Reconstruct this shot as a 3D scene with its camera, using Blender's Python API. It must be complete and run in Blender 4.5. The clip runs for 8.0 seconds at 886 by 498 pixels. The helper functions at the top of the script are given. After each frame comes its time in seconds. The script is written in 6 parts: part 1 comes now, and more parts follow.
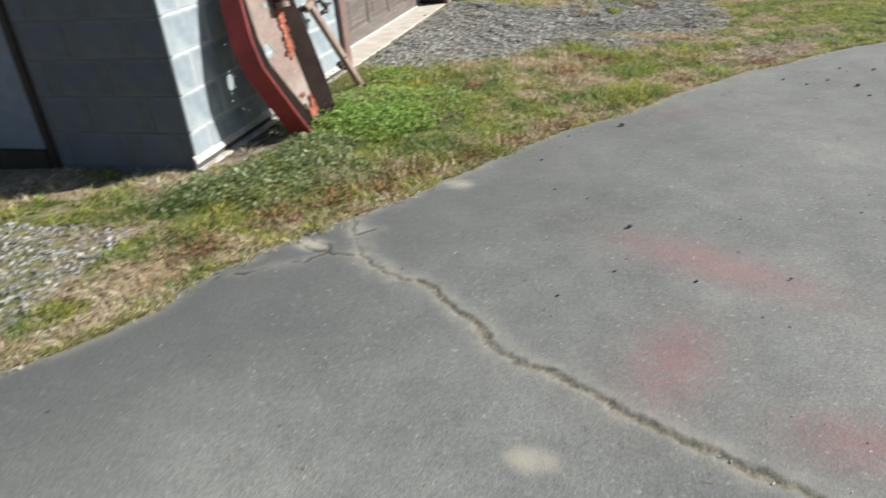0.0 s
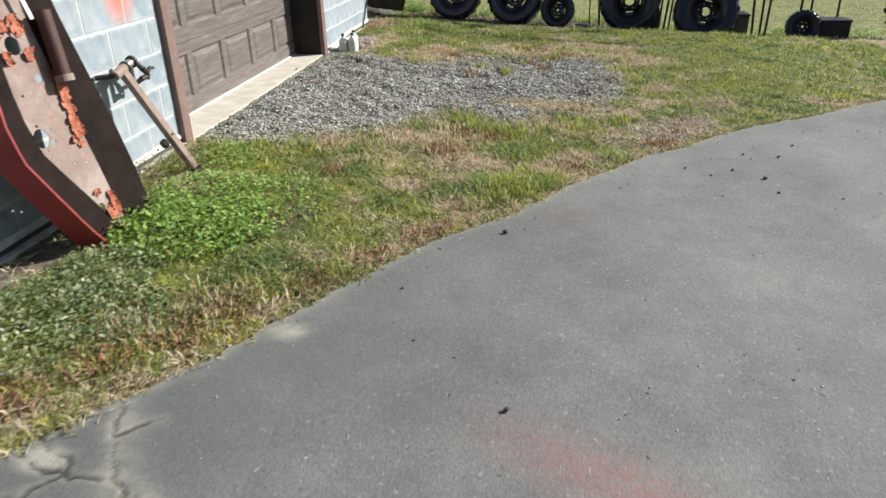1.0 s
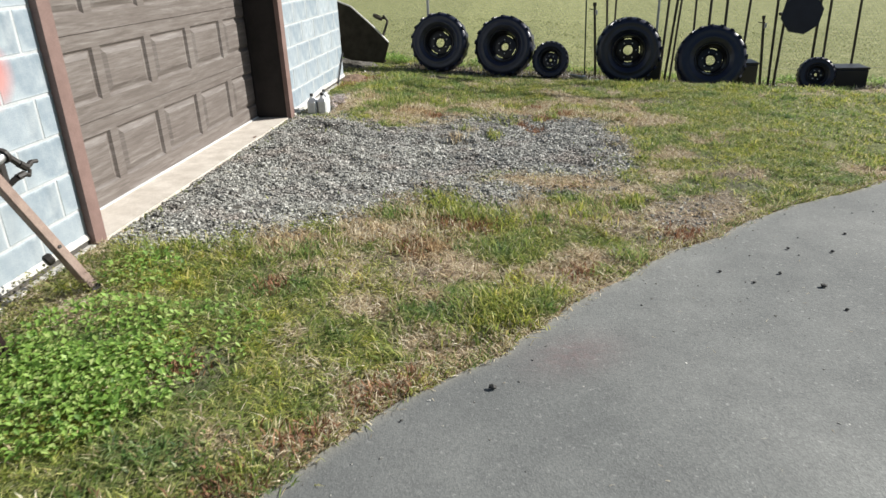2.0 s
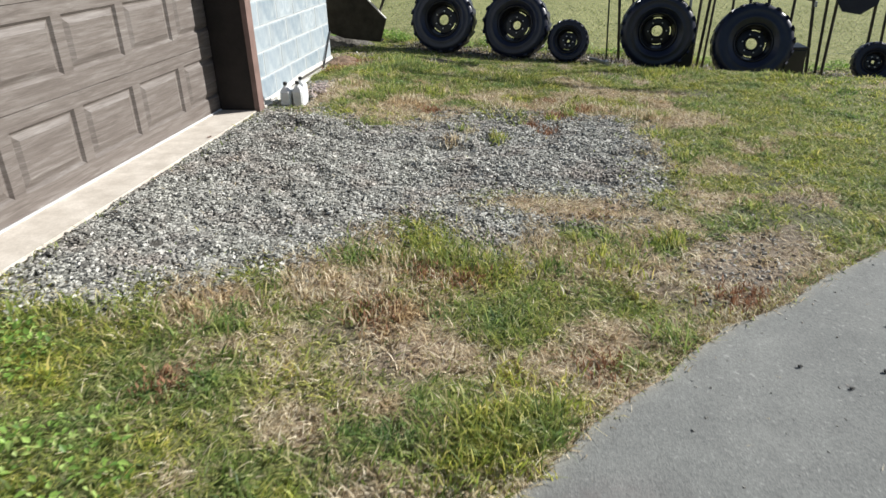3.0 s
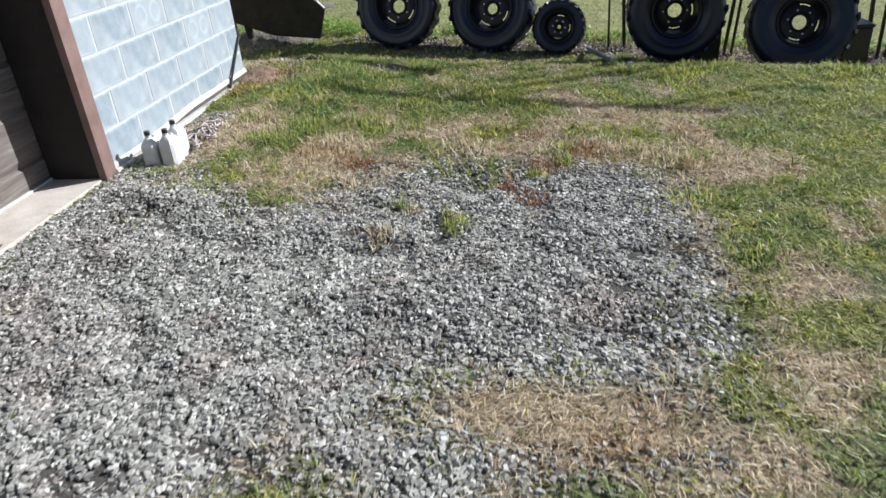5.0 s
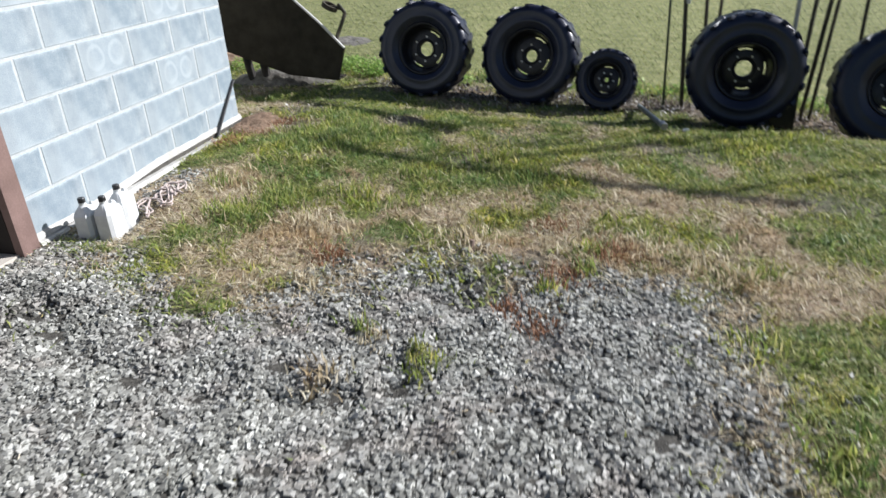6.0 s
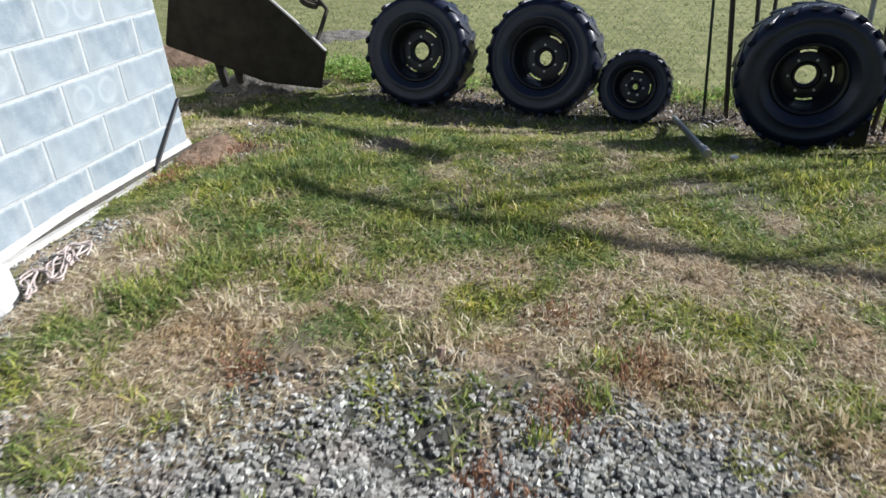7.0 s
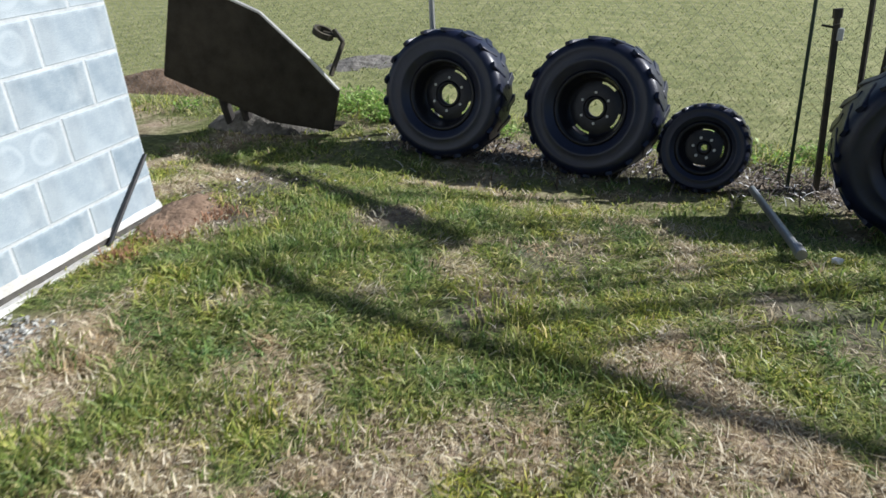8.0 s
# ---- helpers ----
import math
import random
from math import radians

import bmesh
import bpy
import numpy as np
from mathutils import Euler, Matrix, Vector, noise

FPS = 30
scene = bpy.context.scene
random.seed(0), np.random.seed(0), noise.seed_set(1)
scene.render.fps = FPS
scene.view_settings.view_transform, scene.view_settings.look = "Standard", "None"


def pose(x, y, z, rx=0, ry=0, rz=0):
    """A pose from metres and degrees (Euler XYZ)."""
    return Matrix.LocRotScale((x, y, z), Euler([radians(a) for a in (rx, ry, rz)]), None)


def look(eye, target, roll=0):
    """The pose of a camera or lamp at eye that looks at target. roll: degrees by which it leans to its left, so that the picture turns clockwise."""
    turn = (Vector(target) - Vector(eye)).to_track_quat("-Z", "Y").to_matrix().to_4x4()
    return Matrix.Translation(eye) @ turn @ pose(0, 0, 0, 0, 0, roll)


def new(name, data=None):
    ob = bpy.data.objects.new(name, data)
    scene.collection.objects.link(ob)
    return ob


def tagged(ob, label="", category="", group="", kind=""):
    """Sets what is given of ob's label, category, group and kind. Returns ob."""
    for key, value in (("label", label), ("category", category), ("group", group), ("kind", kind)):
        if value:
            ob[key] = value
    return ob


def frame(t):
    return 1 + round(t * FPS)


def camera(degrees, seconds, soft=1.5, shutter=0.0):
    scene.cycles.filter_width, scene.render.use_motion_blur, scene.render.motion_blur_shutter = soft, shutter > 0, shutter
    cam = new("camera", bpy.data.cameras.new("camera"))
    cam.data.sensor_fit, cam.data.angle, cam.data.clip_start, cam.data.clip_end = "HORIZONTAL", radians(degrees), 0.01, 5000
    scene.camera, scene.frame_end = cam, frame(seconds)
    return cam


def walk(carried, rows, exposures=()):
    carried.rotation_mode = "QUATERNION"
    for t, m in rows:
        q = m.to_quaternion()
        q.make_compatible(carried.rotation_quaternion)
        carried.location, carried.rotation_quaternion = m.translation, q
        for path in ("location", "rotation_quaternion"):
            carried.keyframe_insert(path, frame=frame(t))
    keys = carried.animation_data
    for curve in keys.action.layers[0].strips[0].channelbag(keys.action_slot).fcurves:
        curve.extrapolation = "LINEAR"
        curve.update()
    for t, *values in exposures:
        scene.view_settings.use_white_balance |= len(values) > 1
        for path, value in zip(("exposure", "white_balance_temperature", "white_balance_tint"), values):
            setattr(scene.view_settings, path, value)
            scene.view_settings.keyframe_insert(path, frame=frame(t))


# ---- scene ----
cam = camera(65.6, 8.0, soft=1.45, shutter=0.25)
PATH = [
    (0, (-0.575, 0.136, 1.428), (-1.098, 1.82, 0.484), -5.0),
    (0.3, (-0.581, 0.437, 1.454), (-0.930, 2.174, 0.527), -4.9),
    (0.5, (-0.563, 0.66, 1.447), (-0.886, 2.419, 0.551), -3.8),
    (0.8, (-0.529, 0.951, 1.474), (-0.802, 2.726, 0.593), -1.7),
    (1, (-0.508, 1.159, 1.488), (-0.774, 2.933, 0.605), -1.4),
    (1.1, (-0.513, 1.26, 1.49), (-0.744, 3.062, 0.652), -1.1),
    (1.3, (-0.551, 1.466, 1.506), (-0.755, 3.280, 0.689), -3.4),
    (1.5, (-0.559, 1.698, 1.494), (-0.739, 3.509, 0.666), -1.6),
    (1.8, (-0.523, 1.988, 1.491), (-0.765, 3.823, 0.733), -2.1),
    (2, (-0.525, 2.186, 1.494), (-0.783, 4.008, 0.711), -2.1),
    (2.2, (-0.536, 2.395, 1.47), (-0.788, 4.205, 0.657), -2.9),
    (3.3, (-0.498, 3.602, 1.449), (-0.799, 5.367, 0.558), -1.5),
    (3.5, (-0.517, 3.821, 1.457), (-0.792, 5.576, 0.537), -2.8),
    (3.8, (-0.520, 4.118, 1.436), (-0.775, 5.877, 0.519), -2.3),
    (4, (-0.493, 4.321, 1.452), (-0.763, 6.077, 0.534), -1.2),
    (4.2, (-0.507, 4.523, 1.428), (-0.807, 6.270, 0.502), -2.4),
    (4.5, (-0.497, 4.81, 1.45), (-0.825, 6.571, 0.561), -3.5),
    (4.7, (-0.495, 5.016, 1.462), (-0.763, 6.749, 0.5), -4.0),
    (5.8, (-0.315, 6.043, 1.414), (-0.75, 7.782, 0.527), -5.6),
    (6, (-0.307, 6.257, 1.42), (-0.747, 8.001, 0.546), -3.0),
    (6.2, (-0.268, 6.44, 1.423), (-0.801, 8.182, 0.597), -0.5),
    (6.5, (-0.269, 6.746, 1.412), (-0.859, 8.447, 0.54), -1.5),
    (7, (-0.294, 7.271, 1.411), (-0.814, 8.968, 0.49), -4.4),
    (7.3, (-0.272, 7.562, 1.389), (-0.884, 9.233, 0.476), -1.7),
    (7.5, (-0.295, 7.736, 1.424), (-0.975, 9.36, 0.476), -1.8),
    (7.7, (-0.320, 7.905, 1.405), (-1.052, 9.541, 0.518), -2.6),
    (7.9, (-0.388, 8.09, 1.436), (-1.049, 9.752, 0.542), -3.2),
    (8, (-0.407, 8.177, 1.439), (-1.049, 9.848, 0.547), -3.6),
]
walk(cam, [(t, look(eye, target, roll)) for t, eye, target, roll in PATH],
     [(0.0, 0.62, 6420, 10), (2.2, 0.61, 6380, 10), (3.5, 0.61, 6180, 10), (4.5, 0.58, 5920, 12), (6.5, 0.54, 5950, 12), (8.0, 0.53, 5930, 11)])

# ---- light ----
SUN_EL, SUN_AZ = radians(31.5), radians(28)          # azimuth from +x towards +y
to_sun = Vector((math.cos(SUN_EL) * math.cos(SUN_AZ), math.cos(SUN_EL) * math.sin(SUN_AZ), math.sin(SUN_EL)))
world = bpy.data.worlds.new("world")
scene.world = world
world.use_nodes = True
_nt = world.node_tree
_sky = _nt.nodes.new("ShaderNodeTexSky")
_sky.sky_type, _sky.sun_disc = "NISHITA", False
_sky.sun_elevation, _sky.sun_rotation = SUN_EL, radians(90) - SUN_AZ
_bg = _nt.nodes["Background"]
_bg.inputs["Strength"].default_value = 0.05
_nt.links.new(_sky.outputs["Color"], _bg.inputs["Color"])
sun = new("sun", bpy.data.lights.new("sun", "SUN"))
sun.data.energy, sun.data.angle, sun.data.color = 5.2, radians(0.5), (1.0, 0.96, 0.89)
sun.matrix_world = look(to_sun * 40, (0, 0, 0))


# ---- materials ----
def ramp(nt, fac, stops):
    r = nt.nodes.new("ShaderNodeValToRGB")
    while len(r.color_ramp.elements) < len(stops):
        r.color_ramp.elements.new(0.5)
    for e, (p, c) in zip(r.color_ramp.elements, stops):
        e.position, e.color = p, (*c, 1)
    nt.links.new(fac, r.inputs["Fac"])
    return r.outputs["Color"]


def noise_tex(nt, scale, detail=4.0, rough=0.6, coord="Object", stretch=(1, 1, 1), distort=0.0):
    tc = nt.nodes.new("ShaderNodeTexCoord")
    mp = nt.nodes.new("ShaderNodeMapping")
    mp.inputs["Scale"].default_value = stretch
    n = nt.nodes.new("ShaderNodeTexNoise")
    n.inputs["Scale"].default_value, n.inputs["Detail"].default_value = scale, detail
    n.inputs["Roughness"].default_value, n.inputs["Distortion"].default_value = rough, distort
    nt.links.new(tc.outputs[coord], mp.inputs["Vector"])
    nt.links.new(mp.outputs["Vector"], n.inputs["Vector"])
    return n.outputs["Fac"]


def mix(nt, fac, a, b, blend="MIX"):
    m = nt.nodes.new("ShaderNodeMix")
    m.data_type, m.blend_type = "RGBA", blend
    for v, k in ((fac, 0), (a, 6), (b, 7)):
        if isinstance(v, (int, float)):
            m.inputs[k].default_value = v
        elif isinstance(v, tuple):
            m.inputs[k].default_value = (*v, 1)
        else:
            nt.links.new(v, m.inputs[k])
    return m.outputs[2]


def bump(nt, height, strength, dist, below=None):
    b = nt.nodes.new("ShaderNodeBump")
    b.inputs["Strength"].default_value, b.inputs["Distance"].default_value = strength, dist
    nt.links.new(height, b.inputs["Height"])
    if below is not None:
        nt.links.new(below, b.inputs["Normal"])
    return b.outputs["Normal"]


def material(name, rough=0.8, metal=0.0, spec=0.4):
    m = bpy.data.materials.new(name)
    m.use_nodes = True
    p = m.node_tree.nodes["Principled BSDF"]
    p.inputs["Roughness"].default_value, p.inputs["Metallic"].default_value = rough, metal
    p.inputs["Specular IOR Level"].default_value = spec
    return m, m.node_tree, p


def simple(name, colors, scale, rough=0.8, metal=0.0, bump_s=0.3, bump_d=0.003, fine=120, stretch=(1, 1, 1), spec=0.4, detail=6.0):
    """Two noise scales of colour over relief."""
    m, nt, p = material(name, rough, metal, spec)
    big = noise_tex(nt, scale, detail, 0.65, stretch=stretch)
    n = len(colors)
    col = ramp(nt, big, [(0.3 + 0.4 * i / max(1, n - 1), c) for i, c in enumerate(colors)])
    grain = noise_tex(nt, fine, 3, 0.6, stretch=stretch)
    col = mix(nt, 0.35, col, ramp(nt, grain, [(0.3, (0.45, 0.45, 0.45)), (0.7, (1, 1, 1))]), "MULTIPLY")
    nt.links.new(col, p.inputs["Base Color"])
    nt.links.new(bump(nt, grain, bump_s, bump_d), p.inputs["Normal"])
    return m


def rand_fac(nt, island=False):
    if island:
        g = nt.nodes.new("ShaderNodeNewGeometry")
        return g.outputs["Random Per Island"]
    return nt.nodes.new("ShaderNodeObjectInfo").outputs["Random"]


def asphalt_material():
    m, nt, p = material("asphalt", 0.85)
    big = noise_tex(nt, 0.7, 6, 0.6)
    col = ramp(nt, big, [(0.32, (0.124, 0.131, 0.127)), (0.68, (0.207, 0.213, 0.202))])
    col = mix(nt, 0.6, col, ramp(nt, noise_tex(nt, 5, 5, 0.7), [(0.35, (0.82, 0.82, 0.83)), (0.65, (1.14, 1.14, 1.13))]), "MULTIPLY")
    v = nt.nodes.new("ShaderNodeTexVoronoi")
    v.inputs["Scale"].default_value = 170
    tc = nt.nodes.new("ShaderNodeTexCoord")
    nt.links.new(tc.outputs["Object"], v.inputs["Vector"])
    agg = ramp(nt, v.outputs["Color"], [(0.2, (0.6, 0.6, 0.6)), (0.8, (1.36, 1.36, 1.33))])
    col = mix(nt, 0.42, col, agg, "MULTIPLY")
    specks = noise_tex(nt, 48, 3, 0.65)
    col = mix(nt, ramp(nt, specks, [(0.625, (0, 0, 0)), (0.69, (0.55, 0.55, 0.55))]), col, (0.36, 0.365, 0.345))
    dark = noise_tex(nt, 42, 3, 0.6)
    col = mix(nt, ramp(nt, dark, [(0.30, (0.4, 0.4, 0.4)), (0.36, (0, 0, 0))]), col, (0.06, 0.06, 0.06))
    at = nt.nodes.new("ShaderNodeAttribute")
    at.attribute_name = "red_paint"
    rn = noise_tex(nt, 30, 4, 0.7)
    fade = nt.nodes.new("ShaderNodeMath")
    fade.operation = "MULTIPLY"
    nt.links.new(at.outputs["Fac"], fade.inputs[0])
    nt.links.new(ramp(nt, rn, [(0.3, (0.2, 0.2, 0.2)), (0.65, (1, 1, 1))]), fade.inputs[1])
    col = mix(nt, fade.outputs[0], col, (0.27, 0.10, 0.10))
    # darker tone towards the verge along the near stretch
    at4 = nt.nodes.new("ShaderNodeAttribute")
    at4.attribute_name = "edge_tone"
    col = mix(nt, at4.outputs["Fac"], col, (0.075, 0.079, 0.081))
    at2 = nt.nodes.new("ShaderNodeAttribute")
    at2.attribute_name = "dust"
    col = mix(nt, at2.outputs["Fac"], col, (0.33, 0.315, 0.265))
    at3 = nt.nodes.new("ShaderNodeAttribute")
    at3.attribute_name = "crack_fill"
    col = mix(nt, at3.outputs["Fac"], col, ramp(nt, noise_tex(nt, 55, 5, 0.8), [(0.32, (0.03, 0.03, 0.022)), (0.45, (0.11, 0.11, 0.075)), (0.56, (0.20, 0.175, 0.13)), (0.7, (0.34, 0.29, 0.23))]))
    at5 = nt.nodes.new("ShaderNodeAttribute")
    at5.attribute_name = "hairline"
    col = mix(nt, at5.outputs["Fac"], col, (0.03, 0.029, 0.026))
    nt.links.new(col, p.inputs["Base Color"])
    n1 = bump(nt, v.outputs["Distance"], 0.4, 0.002)
    nt.links.new(bump(nt, noise_tex(nt, 60, 4, 0.7), 0.4, 0.004, n1), p.inputs["Normal"])
    return m


def ground_material():
    m, nt, p = material("soil_and_thatch", 0.95, spec=0.2)
    at = nt.nodes.new("ShaderNodeAttribute")
    at.attribute_name = "turf"
    n = noise_tex(nt, 24, 6, 0.7)
    fine = noise_tex(nt, 140, 4, 0.7)
    dry = ramp(nt, n, [(0.3, (0.21, 0.142, 0.095)), (0.5, (0.46, 0.355, 0.255)), (0.68, (0.68, 0.575, 0.44))])
    green = ramp(nt, n, [(0.3, (0.075, 0.09, 0.035)), (0.55, (0.21, 0.23, 0.085)), (0.72, (0.40, 0.38, 0.20))])
    col = mix(nt, at.outputs["Fac"], dry, green)
    # soil under the stones, its colour darkened to paint the shaded gaps
    at2 = nt.nodes.new("ShaderNodeAttribute")
    at2.attribute_name = "gravel"
    col = mix(nt, at2.outputs["Fac"], col, ramp(nt, n, [(0.3, (0.05, 0.047, 0.042)), (0.7, (0.17, 0.16, 0.14))]))
    # dark soil along the fence and corner; under the beam it paints shade
    at4 = nt.nodes.new("ShaderNodeAttribute")
    at4.attribute_name = "loam_and_shade"
    col = mix(nt, at4.outputs["Fac"], col, ramp(nt, n, [(0.3, (0.05, 0.043, 0.034)), (0.55, (0.15, 0.13, 0.105)), (0.75, (0.36, 0.33, 0.29))]))
    at3 = nt.nodes.new("ShaderNodeAttribute")
    at3.attribute_name = "field"
    fcol = ramp(nt, noise_tex(nt, 5, 7, 0.75), [(0.3, (0.15, 0.175, 0.07)), (0.5, (0.285, 0.30, 0.125)), (0.72, (0.46, 0.43, 0.235))])
    col = mix(nt, at3.outputs["Fac"], col, fcol)
    col = mix(nt, 0.5, col, ramp(nt, fine, [(0.3, (0.4, 0.4, 0.4)), (0.7, (1.15, 1.15, 1.15))]), "MULTIPLY")
    nt.links.new(col, p.inputs["Base Color"])
    n1 = bump(nt, n, 0.8, 0.03)
    nt.links.new(bump(nt, fine, 0.7, 0.01, n1), p.inputs["Normal"])
    return m


def island_material(name, stops, rough=0.7, spec=0.3, grain=60, sub=0.0, drift=None):
    """Each loose piece of a joined mesh has its own tone."""
    m, nt, p = material(name, rough, spec=spec)
    col = ramp(nt, rand_fac(nt, True), stops)
    g = noise_tex(nt, grain, 3, 0.6)
    col = mix(nt, 0.4, col, ramp(nt, g, [(0.3, (0.55, 0.55, 0.55)), (0.7, (1.1, 1.1, 1.1))]), "MULTIPLY")
    if drift:
        # the tone drifts from patch to patch
        col = mix(nt, 1.0, col, ramp(nt, noise_tex(nt, 2.6, 5, 0.7), [(0.33, drift[0]), (0.5, (1, 1, 1)), (0.67, drift[1])]), "MULTIPLY")
    nt.links.new(col, p.inputs["Base Color"])
    if sub:
        tr = nt.nodes.new("ShaderNodeBsdfTranslucent")
        nt.links.new(col, tr.inputs["Color"])
        ms = nt.nodes.new("ShaderNodeMixShader")
        ms.inputs[0].default_value = sub
        nt.links.new(p.outputs[0], ms.inputs[1])
        nt.links.new(tr.outputs[0], ms.inputs[2])
        nt.links.new(ms.outputs[0], nt.nodes["Material Output"].inputs["Surface"])
    return m


def block_material(name, a, b, paint, ghost, sprayed=None):
    m, nt, p = material(name, 0.85, spec=0.25)
    r = rand_fac(nt)
    col = ramp(nt, r, [(0.0, a), (1.0, b)])
    n = noise_tex(nt, 7, 6, 0.65)
    col = mix(nt, ramp(nt, n, [(0.42, (0, 0, 0)), (0.68, (0.8, 0.8, 0.8))]), col, paint)
    fine = noise_tex(nt, 150, 3, 0.6)
    col = mix(nt, 0.3, col, ramp(nt, fine, [(0.3, (0.6, 0.6, 0.6)), (0.6, (1.05, 1.05, 1.05))]), "MULTIPLY")
    tcg = nt.nodes.new("ShaderNodeTexCoord")
    sep = nt.nodes.new("ShaderNodeSeparateXYZ")
    nt.links.new(tcg.outputs["Generated"], sep.inputs[0])

    def calc(op, x, y=None):
        nd = nt.nodes.new("ShaderNodeMath")
        nd.operation = op
        for i, q in enumerate((x, y)):
            if q is None:
                continue
            if isinstance(q, (int, float)):
                nd.inputs[i].default_value = q
            else:
                nt.links.new(q, nd.inputs[i])
        return nd.outputs[0]
    # mortar smeared over the edges of each block
    dy = calc("MULTIPLY", calc("SUBTRACT", 0.5, calc("ABSOLUTE", calc("SUBTRACT", sep.outputs["Y"], 0.5))), 2.0)
    dz = calc("SUBTRACT", 0.5, calc("ABSOLUTE", calc("SUBTRACT", sep.outputs["Z"], 0.5)))
    rim = calc("ADD", calc("MINIMUM", dy, dz), calc("MULTIPLY", calc("SUBTRACT", noise_tex(nt, 16, 5, 0.7), 0.5), 0.34))
    smear = ramp(nt, rim, [(0.0, (0.7, 0.7, 0.7)), (0.05, (0.25, 0.25, 0.25)), (0.11, (0, 0, 0))])
    col = mix(nt, smear, col, tuple(c * 1.12 for c in paint))
    # pale rings left over the hollow cores of some blocks
    ey = calc("MULTIPLY", calc("SUBTRACT", calc("ABSOLUTE", calc("SUBTRACT", sep.outputs["Y"], 0.5)), 0.22), 2.05)
    ez = calc("SUBTRACT", sep.outputs["Z"], 0.5)
    rad = calc("ADD", calc("SQRT", calc("ADD", calc("MULTIPLY", ey, ey), calc("MULTIPLY", ez, ez))), calc("MULTIPLY", calc("SUBTRACT", noise_tex(nt, 7, 4, 0.65), 0.5), 0.26))
    ring = ramp(nt, rad, [(0.20, (0, 0, 0)), (0.29, (1, 1, 1)), (0.33, (1, 1, 1)), (0.38, (0, 0, 0))])
    some = ramp(nt, r, [(0.91, (0, 0, 0)), (0.93, (0.5, 0.5, 0.5))])
    col = mix(nt, calc("MULTIPLY", ring, some), col, tuple(c * 1.08 for c in paint))
    wash = noise_tex(nt, 1.1, 4, 0.6)
    col = mix(nt, ramp(nt, wash, [(0.45, (0, 0, 0)), (0.65, (0.55, 0.55, 0.55))]), col, paint)
    # faint darker cells over the hollow cores, along the block's length
    tc = nt.nodes.new("ShaderNodeTexCoord")
    w = nt.nodes.new("ShaderNodeTexWave")
    w.wave_type, w.bands_direction = "BANDS", "Y"
    w.inputs["Scale"].default_value, w.inputs["Distortion"].default_value = 0.78, 0.4
    nt.links.new(tc.outputs["Object"], w.inputs["Vector"])
    cell = ramp(nt, w.outputs["Fac"], [(0.45, (1, 1, 1)), (0.7, (ghost, ghost, ghost))])
    col = mix(nt, 1.0, col, cell, "MULTIPLY")
    if sprayed:
        # a soft blot of red spray paint
        geo = nt.nodes.new("ShaderNodeNewGeometry")
        far = nt.nodes.new("ShaderNodeVectorMath")
        far.operation = "DISTANCE"
        far.inputs[1].default_value = sprayed
        nt.links.new(geo.outputs["Position"], far.inputs[0])
        blot = ramp(nt, far.outputs["Value"], [(0.03, (0.85, 0.85, 0.85)), (0.17, (0, 0, 0))])
        col = mix(nt, blot, col, (0.62, 0.16, 0.11))
    nt.links.new(col, p.inputs["Base Color"])
    nt.links.new(bump(nt, fine, 0.5, 0.003), p.inputs["Normal"])
    return m


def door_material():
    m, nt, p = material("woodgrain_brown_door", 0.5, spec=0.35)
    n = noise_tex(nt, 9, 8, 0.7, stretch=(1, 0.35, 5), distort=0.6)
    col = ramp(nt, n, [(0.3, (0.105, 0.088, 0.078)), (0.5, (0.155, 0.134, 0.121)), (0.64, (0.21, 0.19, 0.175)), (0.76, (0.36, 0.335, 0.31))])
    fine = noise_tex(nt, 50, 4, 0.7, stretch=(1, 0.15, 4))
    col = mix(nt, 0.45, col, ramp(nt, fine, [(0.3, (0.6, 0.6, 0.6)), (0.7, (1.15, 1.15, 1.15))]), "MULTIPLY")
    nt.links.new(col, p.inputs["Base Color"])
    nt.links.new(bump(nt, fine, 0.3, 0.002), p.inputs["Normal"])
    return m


def rust_material():
    m, nt, p = material("rusty_steel_plate", 0.75, 0.0, 0.35)
    n = noise_tex(nt, 4, 7, 0.7)
    col = ramp(nt, n, [(0.3, (0.19, 0.12, 0.095)), (0.5, (0.29, 0.22, 0.19)), (0.7, (0.41, 0.35, 0.315))])
    f = noise_tex(nt, 9, 8, 0.75)
    col = mix(nt, ramp(nt, f, [(0.61, (0, 0, 0)), (0.68, (0.9, 0.9, 0.9))]), col, (0.38, 0.13, 0.06))
    g = noise_tex(nt, 90, 4, 0.7)
    col = mix(nt, 0.4, col, ramp(nt, g, [(0.3, (0.5, 0.5, 0.5)), (0.7, (1.1, 1.1, 1.1))]), "MULTIPLY")
    nt.links.new(col, p.inputs["Base Color"])
    nt.links.new(bump(nt, g, 0.4, 0.003), p.inputs["Normal"])
    return m


def plain(name, color, rough, metal=0.0, spec=0.5):
    m, nt, p = material(name, rough, metal, spec)
    n = noise_tex(nt, 14, 5, 0.65)
    d = tuple(c * 0.72 for c in color)
    nt.links.new(ramp(nt, n, [(0.3, d), (0.7, color)]), p.inputs["Base Color"])
    nt.links.new(bump(nt, noise_tex(nt, 70, 3), 0.2, 0.002), p.inputs["Normal"])
    return m


